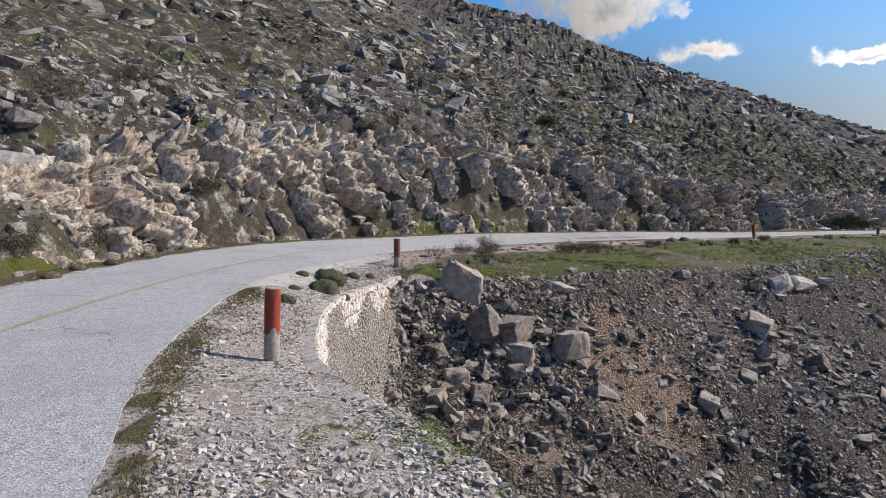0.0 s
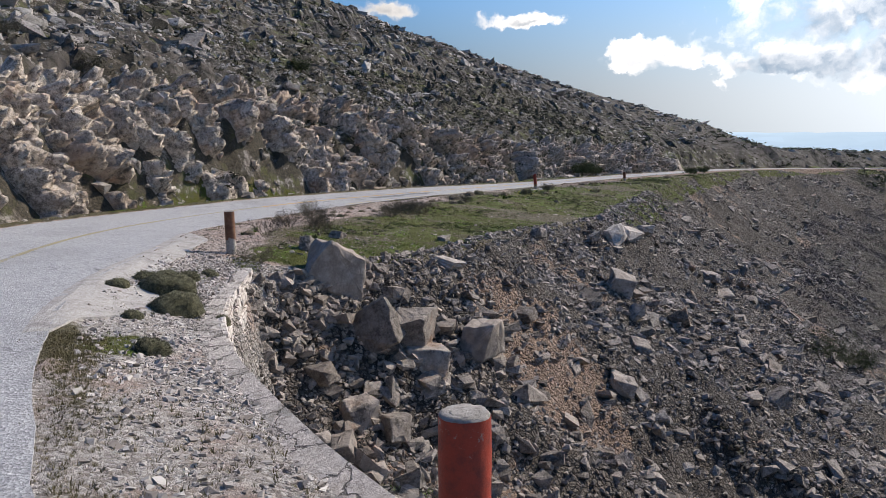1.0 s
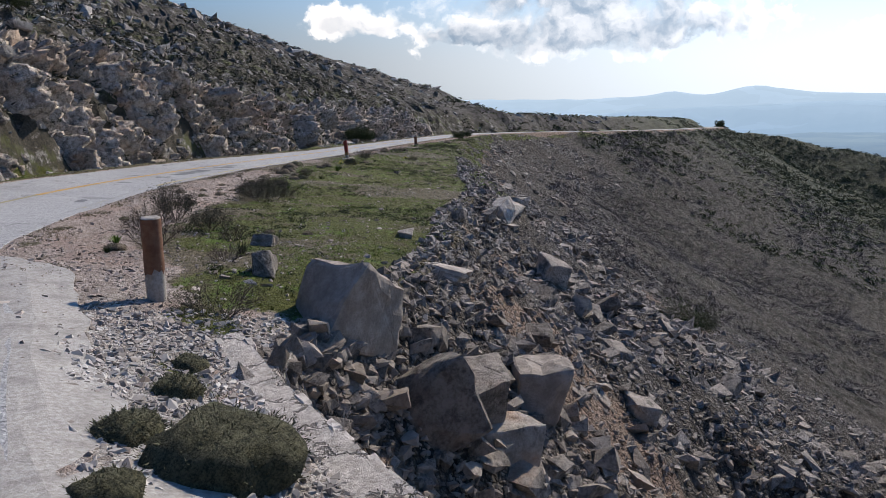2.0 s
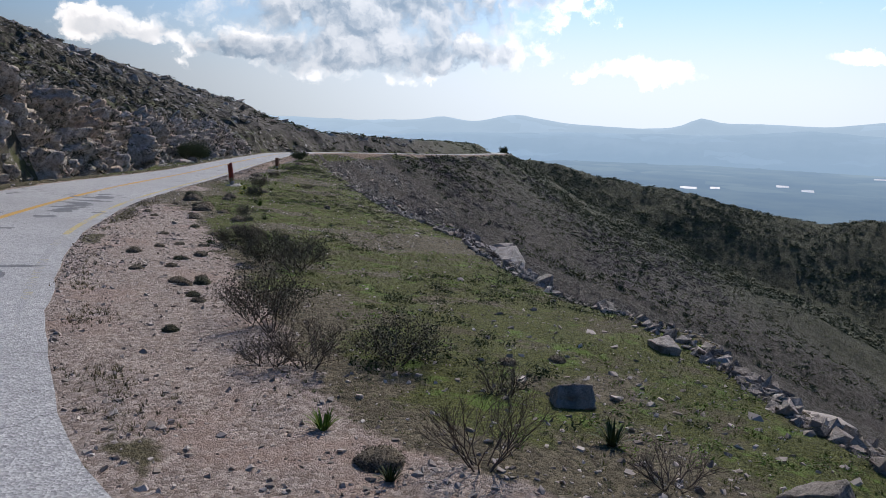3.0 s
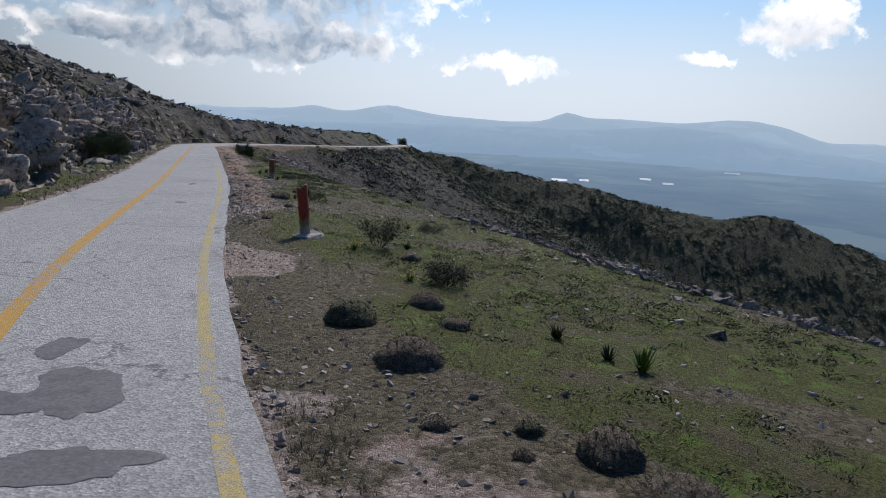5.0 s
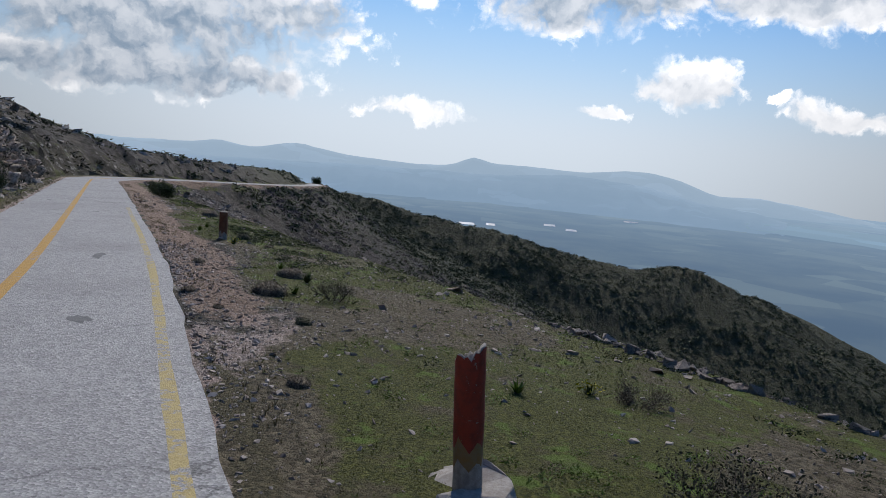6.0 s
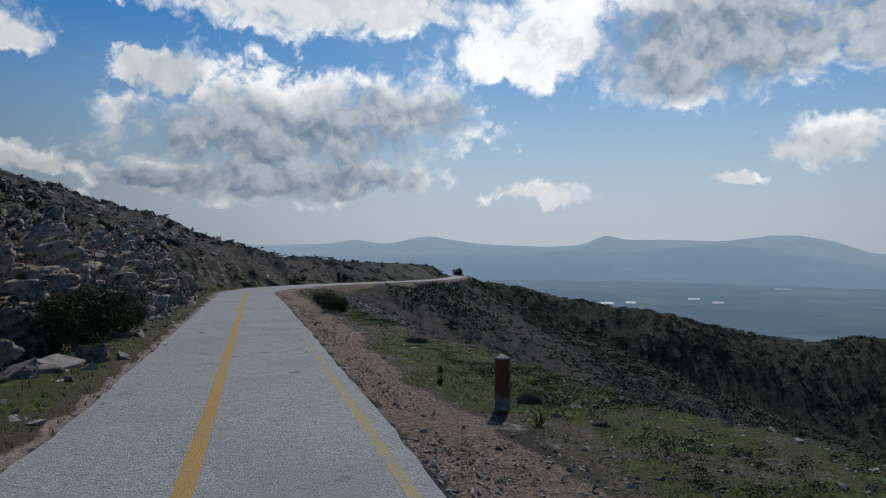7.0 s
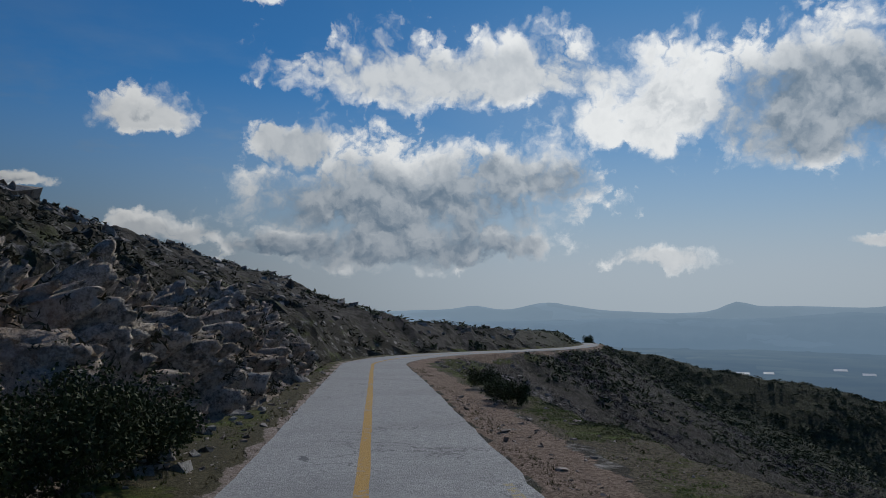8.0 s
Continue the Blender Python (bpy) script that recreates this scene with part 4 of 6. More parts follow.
def strew(shapes, place, size, tilt, heading=None, dip=0.0):
    """Corners and faces of many copies of some shapes."""
    n = len(place)
    kind, turn = rng.integers(0, len(shapes), n), turns(n, tilt, heading, dip)
    vs, fs, at = [], [], 0
    for k, (v, f) in enumerate(shapes):
        i = np.flatnonzero(kind == k)
        if not len(i):
            continue
        p = np.einsum("nij,nvj->nvi", turn[i], v[None] * size[i][:, None, :]) + place[i][:, None, :]
        vs.append(p.reshape(-1, 3))
        fs.append((f[None] + at + np.arange(len(i))[:, None, None] * len(v)).reshape(-1, f.shape[1]))
        at += p.shape[0] * p.shape[1]
    return np.concatenate(vs), np.concatenate(fs)


def joined(name, pieces, mat, label, category, smooth=False):
    vs, fs, at = [], [], 0
    for v, f in pieces:
        vs.append(v), fs.append(f + at)
        at += len(v)
    ob = new(name, flat_mesh(name, np.concatenate(vs), np.concatenate(fs), mat, smooth))
    return tagged(ob, label, category, kind="stuff")


def sown(count, s_lo, s_hi, u_of, crowd=None):
    """Places on the ground beside the road; u_of(s) gives the offsets, crowd(x, y) the share that is kept."""
    s = rng.uniform(s_lo, s_hi, count)
    xy = from_route(s, u_of(s))
    if crowd is not None:
        keep = rng.uniform(size=count) < crowd(xy[:, 0], xy[:, 1])
        xy, s = xy[keep], s[keep]
    s2, u2 = where(xy[:, 0], xy[:, 1])[:2]
    return np.c_[xy, height_at(xy[:, 0], xy[:, 1])], s2, u2


def sizes(n, lo, hi, power=2.2, flat=0.7):
    r = lo * (hi / lo) ** (rng.uniform(size=n) ** power)
    return r[:, None] * np.stack([rng.uniform(0.75, 1.35, n), rng.uniform(0.65, 1.1, n), rng.uniform(0.5, 0.95, n) * flat / 0.7 * 0.8], 1)


bench_of = lambda s: np.interp(s, *np.array(BENCH).T)
left_of = lambda s: np.interp(s, ALONG, ROUTE[:, 3])
right_of = lambda s: np.interp(s, ALONG, ROUTE[:, 4])

# scree below the verge
S_NEAR, S_END = S_CORNER + 0.5, s_at(100, 101.8)
clump = lambda x, y: np.clip(0.6 + 0.9 * fbm(x, y, 0.25, 3, 70), 0.2, 1)
coarse = lambda x, y: step(y + 0.6 * x, 13, 18)
pieces = []
p, s2, u2 = sown(44000, S_NEAR, s_at(24, 56), lambda s: bench_of(s) - 0.5 + 19 * rng.uniform(size=len(s)) ** 1.35, lambda x, y: np.clip(clump(x, y) + 0.2, 0, 1) * (1 - 0.4 * step(x, 16, 30)))
z = sizes(len(p), 0.03, 0.16, 1.7)
p[:, 2] += z[:, 2] * 0.3
pieces.append(strew(TINY, p, z, 0.5))
thin = lambda x, y: coarse(x, y) * clump(x, y) * (1 - 0.45 * step(x, 16, 40))
p, s2, u2 = sown(23000, S_NEAR, S_END, lambda s: bench_of(s) - 0.2 + 15 * rng.uniform(size=len(s)) ** 1.15, thin)
z = sizes(len(p), 0.06, 0.46, 2.8) * (0.45 + 0.55 * step(u2 - bench_of(s2), 0.3, 3.0))[:, None] * [1.2, 1.0, 0.75]
p[:, 2] += z[:, 2] * 0.25
pieces.append(strew(MIDDLE, p, z, 0.4))
# the gully under the wall
p, s2, u2 = sown(5200, S0 - 7, S_WALL + 3, lambda s: bench_of(s) + rng.uniform(-0.6, 3.0, len(s)), clump)
z = sizes(len(p), 0.015, 0.065, 2.0)
p[:, 2] += z[:, 2] * 0.3
pieces.append(strew(TINY, p, z, 0.5))
p, s2, u2 = sown(420, S_CORNER - 0.3, S_CORNER + 3.2, lambda s: bench_of(s) + rng.uniform(-0.25, 0.5, len(s)), None)
z = sizes(len(p), 0.08, 0.26, 1.6)
pieces.append(strew(MIDDLE, p, z, 0.5))
p, s2, u2 = sown(30000, S_WALL - 3, S_CORNER + 3, lambda s: bench_of(s) + 0.2 + 15 * rng.uniform(size=len(s)) ** 1.3, clump)
z = sizes(len(p), 0.018, 0.10, 1.8)
p[:, 2] += z[:, 2] * 0.3
pieces.append(strew(TINY, p, z, 0.5))
p, s2, u2 = sown(5200, S_WALL + 3, S_CORNER + 3, lambda s: bench_of(s) + 0.3 + 15 * rng.uniform(size=len(s)), lambda x, y: coarse(x, y) * np.clip(clump(x, y) * (0.3 + step(x, 3, 8) + step(y, 18, 20)), 0, 1))
z = sizes(len(p), 0.06, 0.30, 2.6)
p[:, 2] += z[:, 2] * 0.3
pieces.append(strew(MIDDLE, p, z, 0.5))
joined("scree", pieces, SCREE, "loose grey angular scree on the steep slope", "scree")

# broken rock of the road cut and the hillside
pieces = []
outcrop = lambda x, y: np.clip(0.5 + 1.2 * fbm(x, y, 0.16, 3, 75), 0.08, 1) * (1 - 0.85 * step(x, 12, 26) * (1 - step(y, 95, 120)))
p, s2, u2 = sown(700, S0 - 2, s_at(72, 91), lambda s: -left_of(s) - 0.7 - rng.uniform(0, 5.5, len(s)), None)
z = sizes(len(p), 0.10, 0.5, 2.2, 0.9)
p[:, 2] -= z[:, 2] * 0.15
pieces.append(strew(MIDDLE, p, z, 0.45))
slab = np.array([1.35, 1.0, 0.95])
BEDS, DIP = 0.75, 0.22
p, s2, u2 = sown(19000, S0 - 14, s_at(72, 92), lambda s: -left_of(s) - 3 - 46 * rng.uniform(size=len(s)) ** 1.25, outcrop)
z = sizes(len(p), 0.11, 0.70, 2.3, 0.8) * slab
p[:, 2] -= z[:, 2] * rng.uniform(0.0, 0.6, len(p))
pieces.append(strew(MIDDLE, p, z, 0.22, BEDS, DIP))
p, s2, u2 = sown(3600, S0 - 12, s_at(150, 113), lambda s: -left_of(s) - 4 - 70 * rng.uniform(size=len(s)) ** 1.2, outcrop)
z = sizes(len(p), 0.3, 0.95, 2.2, 0.8) * slab
p[:, 2] -= z[:, 2] * 0.25
pieces.append(strew(MIDDLE, p, z, 0.22, BEDS, DIP))
p, s2, u2 = sown(9000, S0 - 2, s_at(30, 60), lambda s: -left_of(s) - 3.2 - 11 * rng.uniform(size=len(s)), None)
z = sizes(len(p), 0.05, 0.26, 2.0, 0.8)
pieces.append(strew(TINY, p, z, 0.3))
q = rng.uniform((-110, 40), (130, 330), (22000, 2))
g = hill(q[:, 0], q[:, 1])
keep = (g[3] < -24) & (rng.uniform(size=len(q)) < outcrop(q[:, 0], q[:, 1]))
q = np.c_[q, height_at(q[:, 0], q[:, 1])][keep]
z = sizes(len(q), 0.35, 1.4, 2.0, 0.7) * slab
q[:, 2] -= z[:, 2] * 0.15
pieces.append(strew(SMALL, q, z, 0.2, BEDS, DIP))
joined("hillside_rocks", pieces, ROCK, "weathered grey limestone outcrops on the hillside", "rocks")

# ---- the rock face of the road cut ----
def blocks3(p, scale, seed):
    """As blocks(), in space."""
    q = p * scale
    base = np.floor(q)
    best, second, value = np.full(len(p), 9.0), np.full(len(p), 9.0), np.zeros(len(p))
    for dx in (-1, 0, 1):
        for dy in (-1, 0, 1):
            for dz in (-1, 0, 1):
                c = base + (dx, dy, dz)
                h = [hash01(c[:, 0] + 57 * c[:, 2], c[:, 1] - 131 * c[:, 2], seed + k) for k in range(7)]
                o = q - c - np.stack(h[:3], 1)
                d = np.sqrt((o ** 2).sum(1))
                v = h[3] + 0.9 * (o * (np.stack(h[4:7], 1) - 0.5)).sum(1)
                near = d < best
                second = np.where(near, best, np.minimum(second, d))
                value = np.where(near, v, value)
                best = np.where(near, d, best)
    return value, second - best


FS = np.arange(S0 + 4, s_at(70, 90), 0.11)
FQ = np.linspace(0, 1, 68)
fs, fq = np.meshgrid(FS, FQ)
fs, fq = fs.ravel(), fq.ravel()
fcut = np.interp(fs, *np.array(CUT).T)
fsteep = steep_of(fs)
frun = fcut / fsteep
# up the face to its brow, then back over the slope above
brow = np.hypot(fcut + 0.4, frun)
reach = fq * (brow + 3.2)
on_face = np.clip(reach / brow, 0, 1)
past = np.clip(reach - brow, 0, None)
fv = foot_of(fs) - 0.05 + frun * on_face + past * 0.88
fh = -0.35 + (fcut + 0.4) * on_face + past * 0.44
xy = from_route(fs, -left_of(fs) - fv)
fwarp = fbm(xy[:, 0], xy[:, 1], 0.22, 4, 3) * 0.9 + fbm(xy[:, 0], xy[:, 1], 0.8, 3, 4) * 0.35
xy = from_route(fs, -left_of(fs) - (fv - fwarp * step(fv, foot_of(fs), foot_of(fs) + 1.5)))
fz = np.interp(fs, ALONG, ROUTE[:, 2]) + fh
way = from_route(fs, -left_of(fs) + 1.0) - from_route(fs, -left_of(fs))
pos = np.c_[xy, fz]
# joints lean with the bedding, and split the face into tall ribs, blocks and chips
tilted = np.c_[pos[:, 0] + 0.25 * pos[:, 2], pos[:, 1] + 0.12 * pos[:, 2], pos[:, 2] + 0.2 * pos[:, 0]]
k1, d1 = blocks3(tilted * (1, 1, 0.42), 0.50, 140)
k2, d2 = blocks3(tilted * (1, 1, 0.62) + 0.25 * fwarp[:, None], 1.25, 160)
k3, d3 = blocks3(tilted * (1, 1, 0.8) + 0.15 * fwarp[:, None], 2.7, 180)
k4, d4 = blocks3(pos, 5.2, 190)
# ribs and knobs with clefts between them
out_by = (k1 - 0.5) * 1.1 + (k2 - 0.5) * 0.62 + (k3 - 0.5) * 0.28 + (k4 - 0.5) * 0.10
out_by = out_by - 1.05 * (1 - step(d1, 0, 0.32)) - 0.56 * (1 - step(d2, 0, 0.38)) - 0.26 * (1 - step(d3, 0, 0.42)) - 0.08 * (1 - step(d4, 0, 0.5)) + 0.45
out_by = np.minimum(out_by, 0.25 + 1.2 * step(fq, 0.03, 0.3))
fade = step(fq, 0, 0.05) * (1 - step(fq, 0.82, 1.0)) * step(fs, FS[0], FS[0] + 6) * (1 - step(fs, FS[-1] - 5, FS[-1]))
tip = np.clip(past / 2.5, 0, 1)
pos[:, :2] += way * (out_by * fade * (1 - 0.6 * tip))[:, None]
pos[:, 2] += out_by * fade * (0.35 + 0.5 * tip) - 0.9 * (1 - fade) * (fq > 0.5) - 0.5 * (1 - step(fs, FS[0], FS[0] + 6)) - 0.5 * step(fs, FS[-1] - 5, FS[-1])
fi = np.arange(len(fs)).reshape(len(FQ), len(FS))
quads = np.stack([fi[:-1, :-1], fi[1:, :-1], fi[1:, 1:], fi[:-1, 1:]], -1).reshape(-1, 4)
tagged(new("rock_face", flat_mesh("rock_face", pos, quads, FACE, True)), "jagged fractured limestone face of the road cutting", "rock face", kind="structure")

fit_in = np.flatnonzero((fq > 0.04) & (fq < 0.8) & (fs < FS[-1] - 4) & (fs > FS[0] + 3))
pick = rng.choice(fit_in, 2400)
pick = pick[rng.uniform(size=len(pick)) > 0.9 * step(fs[pick], s_at(9, 45), s_at(20, 53))]
z = sizes(len(pick), 0.08, 0.42, 1.9, 1.1)
blocks_in = strew(MIDDLE, pos[pick] - np.c_[way[pick], 0 * pick] * (z[:, :1] * 0.6), z, 0.5)
joined("face_blocks", [blocks_in], FACE_BLOCK, "angular broken blocks bedded in the cut rock", "rocks")

# loose stones on shoulder and verge
bare = lambda x, y: clump(x, y) * (1 - 0.9 * hill(x, y, False)[1]["grass"])
pieces = []
p, s2, u2 = sown(26000, S0 - 5, S_CORNER + 2, lambda s: right_of(s) + 0.3 + (bench_of(s) - right_of(s) - 0.3) * rng.uniform(size=len(s)), clump)
z = sizes(len(p), 0.012, 0.055, 1.8, 0.6)
p[:, 2] += z[:, 2] * 0.3
pieces.append(strew(TINY, p, z, 0.4))
joined("pale_pebbles", pieces, PEBBLE, "pale angular pebbles covering the gravel shoulder", "pebbles")
pieces = []
p, s2, u2 = sown(30000, S_CORNER, s_at(30, 60), lambda s: right_of(s) + 0.05 + (bench_of(s) - right_of(s)) * rng.uniform(size=len(s)) ** 1.7, bare)
z = sizes(len(p), 0.012, 0.045, 2.0, 0.6)
p[:, 2] += z[:, 2] * 0.3
pieces.append(strew(TINY, p, z, 0.4))
p, s2, u2 = sown(3000, S0 - 4, s_at(50, 76), lambda s: right_of(s) + 0.25 + (bench_of(s) - right_of(s)) * rng.uniform(size=len(s)) ** 1.3, clump)
z = sizes(len(p), 0.014, 0.06, 2.0, 0.6)
p[:, 2] += z[:, 2] * 0.3
pieces.append(strew(SMALL, p, z, 0.3))
p, s2, u2 = sown(1500, S_CORNER + 2, s_at(50, 76), lambda s: bench_of(s) + 0.8 - 4.5 * rng.uniform(size=len(s)) ** 1.4, clump)
z = sizes(len(p), 0.02, 0.11, 2.2, 0.6) * [1.2, 1.0, 0.9]
p[:, 2] += z[:, 2] * 0.2
pieces.append(strew(MIDDLE, p, z, 0.25))
p, s2, u2 = sown(900, S0, s_at(64, 86), lambda s: -left_of(s) - rng.uniform(0.3, 1.3, len(s)), clump)
z = sizes(len(p), 0.02, 0.14, 2.4, 0.6)
p[:, 2] += z[:, 2] * 0.2
pieces.append(strew(SMALL, p, z, 0.3))
joined("loose_stones", pieces, BROWN_PEBBLE, "scattered brownish stones on the gravel shoulder", "stones")

# single boulders: x, y, half length, flatness
BOULDERS = [
    (1.25, 22.75, 0.92, 0.85), (2.75, 22.2, 0.75, 0.8), (1.75, 21.9, 0.62, 0.9), (4.6, 22.5, 0.62, 1.1), (4.5, 24.5, 0.55, 0.35), (15.5, 33.3, 0.66, 0.75), (14.1, 32.6, 0.55, 0.55), (12.9, 28.9, 0.6, 0.8),
    (0.98, 24.32, 0.26, 0.9), (0.42, 21.0, 0.34, 0.8), (1.05, 20.55, 0.42, 0.9), (1.72, 20.4, 0.45, 0.8), (2.9, 21.7, 0.5, 0.8), (0.5, 19.7, 0.34, 0.8), (1.6, 19.3, 0.36, 0.8),
    (3.2, 19.65, 0.34, 0.8), (4.0, 20.7, 0.3, 0.8), (5.25, 20.5, 0.36, 0.8), (8.8, 21.5, 0.32, 0.7), (9.2, 23.6, 0.42, 0.8), (15.1, 28.5, 0.55, 0.8), (6.6, 24.3, 0.35, 0.6),
    (16.9, 34.2, 0.75, 0.45), (18.0, 34.9, 0.6, 0.4), (16.3, 25.1, 0.5, 0.7), (11.3, 25.6, 0.45, 0.7), (2.19, 26.35, 0.24, 0.7), (5.2, 26.3, 0.22, 0.6), (10.7, 27.6, 0.5, 0.5),
    (21.1, 35.6, 0.6, 0.6), (24.1, 37.5, 0.6, 0.5), (12.2, 26.7, 0.5, 0.7), (10.2, 30.0, 0.34, 0.7), (34.4, 67.1, 0.36, 0.8), (33.4, 66.8, 0.42, 0.35), (32.2, 66.4, 0.42, 0.5),
    (32.9, 66.5, 0.35, 0.35), (35.1, 67.0, 0.2, 0.5), (33.8, 67.1, 0.28, 0.4), (29.0, 47.4, 0.24, 0.5), (26.4, 45.6, 0.3, 0.4), (33.0, 50.9, 0.22, 0.5), (37.6, 55.9, 0.3, 0.5), (46.8, 64.7, 0.3, 0.5),
    (17.4, 41.3, 0.16, 0.5), (8.7, 39.0, 0.09, 0.6),
]
for k, (bx, by, r, flat) in enumerate(BOULDERS):
    rng = np.random.default_rng(300 + k)
    v, f = boulder_shape(13)
    v = v * np.array([1.0 if k == 0 else 1.1, 0.85, flat]) * r
    a = 1.3 * k
    v = v @ np.array([[math.cos(a), -math.sin(a), 0], [math.sin(a), math.cos(a), 0], [0, 0, 1]]).T
    ob = new("boulder", flat_mesh("boulder", v, f, WARM_ROCK if k in (0, 3) else (PALE_ROCK if k in (5, 4, 22, 23, 34) else SCREE)))
    ob.location = (bx, by, -1.15 if k == 0 else float(height_at(bx, by)[0]) + 0.25 * r * flat)
    ob.rotation_euler = (0.3 * math.sin(k * 2.1), 0.35 * math.cos(k * 1.7), 0)
    tagged(ob, "large angular grey limestone boulder lying on scree" if r > 0.55 else "angular limestone block lying among loose stones", "boulder", "boulders beside the road")

# ---- plants ----
def blades(count, reach, tall, droop, width, segs=3, seed=0):
    """Long leaves from one foot."""
    r = np.random.default_rng(seed)
    vs, fs = [], []
    for k in range(count):
        a, lean, size = r.uniform(0, 6.283), r.uniform(0.15, 1.0), r.uniform(0.6, 1.0)
        d, side = np.array([math.cos(a), math.sin(a)]), np.array([-math.sin(a), math.cos(a)])
        at = len(vs)
        for j in range(segs + 1):
            q = j / segs
            out, up = reach * lean * q * size, tall * size * (q - droop * lean * q * q)
            wd = width * (1 - q) ** 0.7
            for sgn in (-1, 1):
                c = d * (out + 0.02) + side * wd * sgn
                vs.append((c[0], c[1], up))
        for j in range(segs):
            b = at + 2 * j
            fs += [(b, b + 1, b + 3), (b, b + 3, b + 2)]
    return np.array(vs), np.array(fs)


def leaf_cloud(count, rx, rz, leaf, seed, hollow=0.6, base=0.35):
    """Small leaves spread in an uneven dome."""
    r = np.random.default_rng(seed)
    d = r.normal(size=(count, 3))
    d /= np.linalg.norm(d, axis=1)[:, None]
    d[:, 2] = np.abs(d[:, 2]) * 1.0 - 0.15
    lump = 1 + 0.28 * np.sin(d[:, 0] * 5 + seed) * np.sin(d[:, 1] * 4 + 2 * seed) + 0.15 * np.sin(d[:, 2] * 9 + seed)
    c = d * (r.uniform(hollow, 1.0, count) * lump)[:, None] * np.array([rx, rx, rz])
    c[:, 2] = np.maximum(c[:, 2], 0.01) + base * 0
    t = r.normal(size=(count, 3))
    t /= np.linalg.norm(t, axis=1)[:, None]
    b = np.cross(t, r.normal(size=(count, 3)))
    b /= np.linalg.norm(b, axis=1)[:, None]
    sz = leaf * r.uniform(0.6, 1.4, count)[:, None]
    v = np.stack([c - t * sz, c + b * sz * 0.55, c + t * sz, c - b * sz * 0.55], 1).reshape(-1, 3)
    i = np.arange(count)[:, None] * 4
    return v, np.concatenate([i + [0, 1, 2], i + [0, 2, 3]], 0)


def rod(a, b, ra, rb, n=3):
    a, b = np.asarray(a, float), np.asarray(b, float)
    d = (b - a) / max(np.linalg.norm(b - a), 1e-6)
    e = np.cross(d, (0.3, 0.9, 0.2))
    e /= np.linalg.norm(e)
    g = np.cross(d, e)
    ang = np.arange(n) * 2 * np.pi / n
    ring = np.cos(ang)[:, None] * e + np.sin(ang)[:, None] * g
    v = np.concatenate([a + ring * ra, b + ring * rb])
    f = []
    for k in range(n):
        m = (k + 1) % n
        f += [(k, m, n + m), (k, n + m, n + k)]
    return v, np.array(f)


def branches(tall, wide, stems, depth, seed, thick=0.012):
    """Limbs and twigs of a bush: two lists of rods, and the twigs' ends."""
    r = np.random.default_rng(seed)
    limbs, twigs, ends = [], [], []

    def grow(p, d, size, level, t):
        q = p + d * size
        (limbs if level < 2 else twigs).append(rod(p, q, t, t * 0.62, 5 if level < 2 else 3))
        if level >= depth:
            ends.append(q)
            return
        for _ in range(3 if level < 3 else 2):
            e = d + r.normal(0, 0.42, 3) * np.array([1, 1, 0.7]) + np.array([0, 0, 0.12])
            grow(q, e / np.linalg.norm(e), size * r.uniform(0.6, 0.85), level + 1, t * 0.62)

    for k in range(stems):
        a = 6.283 * k / stems + r.uniform(-0.5, 0.5)
        d = np.array([math.cos(a) * wide, math.sin(a) * wide, tall])
        grow(np.array([math.cos(a) * 0.03, math.sin(a) * 0.03, -0.05]), d / np.linalg.norm(d), tall * r.uniform(0.24, 0.34), 0, thick)
    return limbs, twigs, np.array(ends)


def stack(rods):
    vs, fs, at = [], [], 0
    for v, f in rods:
        vs.append(v), fs.append(f + at)
        at += len(v)
    return np.concatenate(vs), np.concatenate(fs)


def leaves_at(points, each, spread, leaf, seed):
    r = np.random.default_rng(seed)
    c = np.repeat(points, each, 0) + r.normal(0, spread, (len(points) * each, 3))
    t = r.normal(size=c.shape)
    t /= np.linalg.norm(t, axis=1)[:, None]
    b = np.cross(t, r.normal(size=c.shape))
    b /= np.linalg.norm(b, axis=1)[:, None]
    sz = leaf * r.uniform(0.6, 1.4, len(c))[:, None]
    v = np.stack([c - t * sz, c + b * sz * 0.5, c + t * sz, c - b * sz * 0.5], 1).reshape(-1, 3)
    i = np.arange(len(c))[:, None] * 4
    return v, np.concatenate([i + [0, 1, 2], i + [0, 2, 3]], 0)


def root(name, x, y, label, category, group=""):
    ob = new(name)
    ob.location = (x, y, float(height_at(x, y)[0]) - 0.01)
    ob.empty_display_size = 0.1
    return tagged(ob, label, category, group)


def child(name, shape, mat, parent, smooth=False):
    ob = new(name, flat_mesh(name, *shape, mat, smooth))
    ob.parent = parent
    return tagged(ob, kind="stuff")


def bush(x, y, tall, wide, seed, leaf_mat, each, leaf=0.022, label="", stems=9, depth=4):
    ob = root("bush", x, y, label or "leafless twiggy shrub growing on the grassy verge", "shrub", "shrubs on the verge")
    limbs, twigs, ends = branches(tall, wide, stems, depth, seed, 0.007)
    child("branchwork", stack(limbs), TWIG, ob)
    child("twig_crown", stack(twigs), TWIG, ob)
    if each:
        along = np.concatenate([ends, ends * (0.85, 0.85, 0.8), ends * (0.7, 0.7, 0.55)])
        child("foliage", leaves_at(along, each, 0.045, leaf, seed), leaf_mat, ob)
    return ob


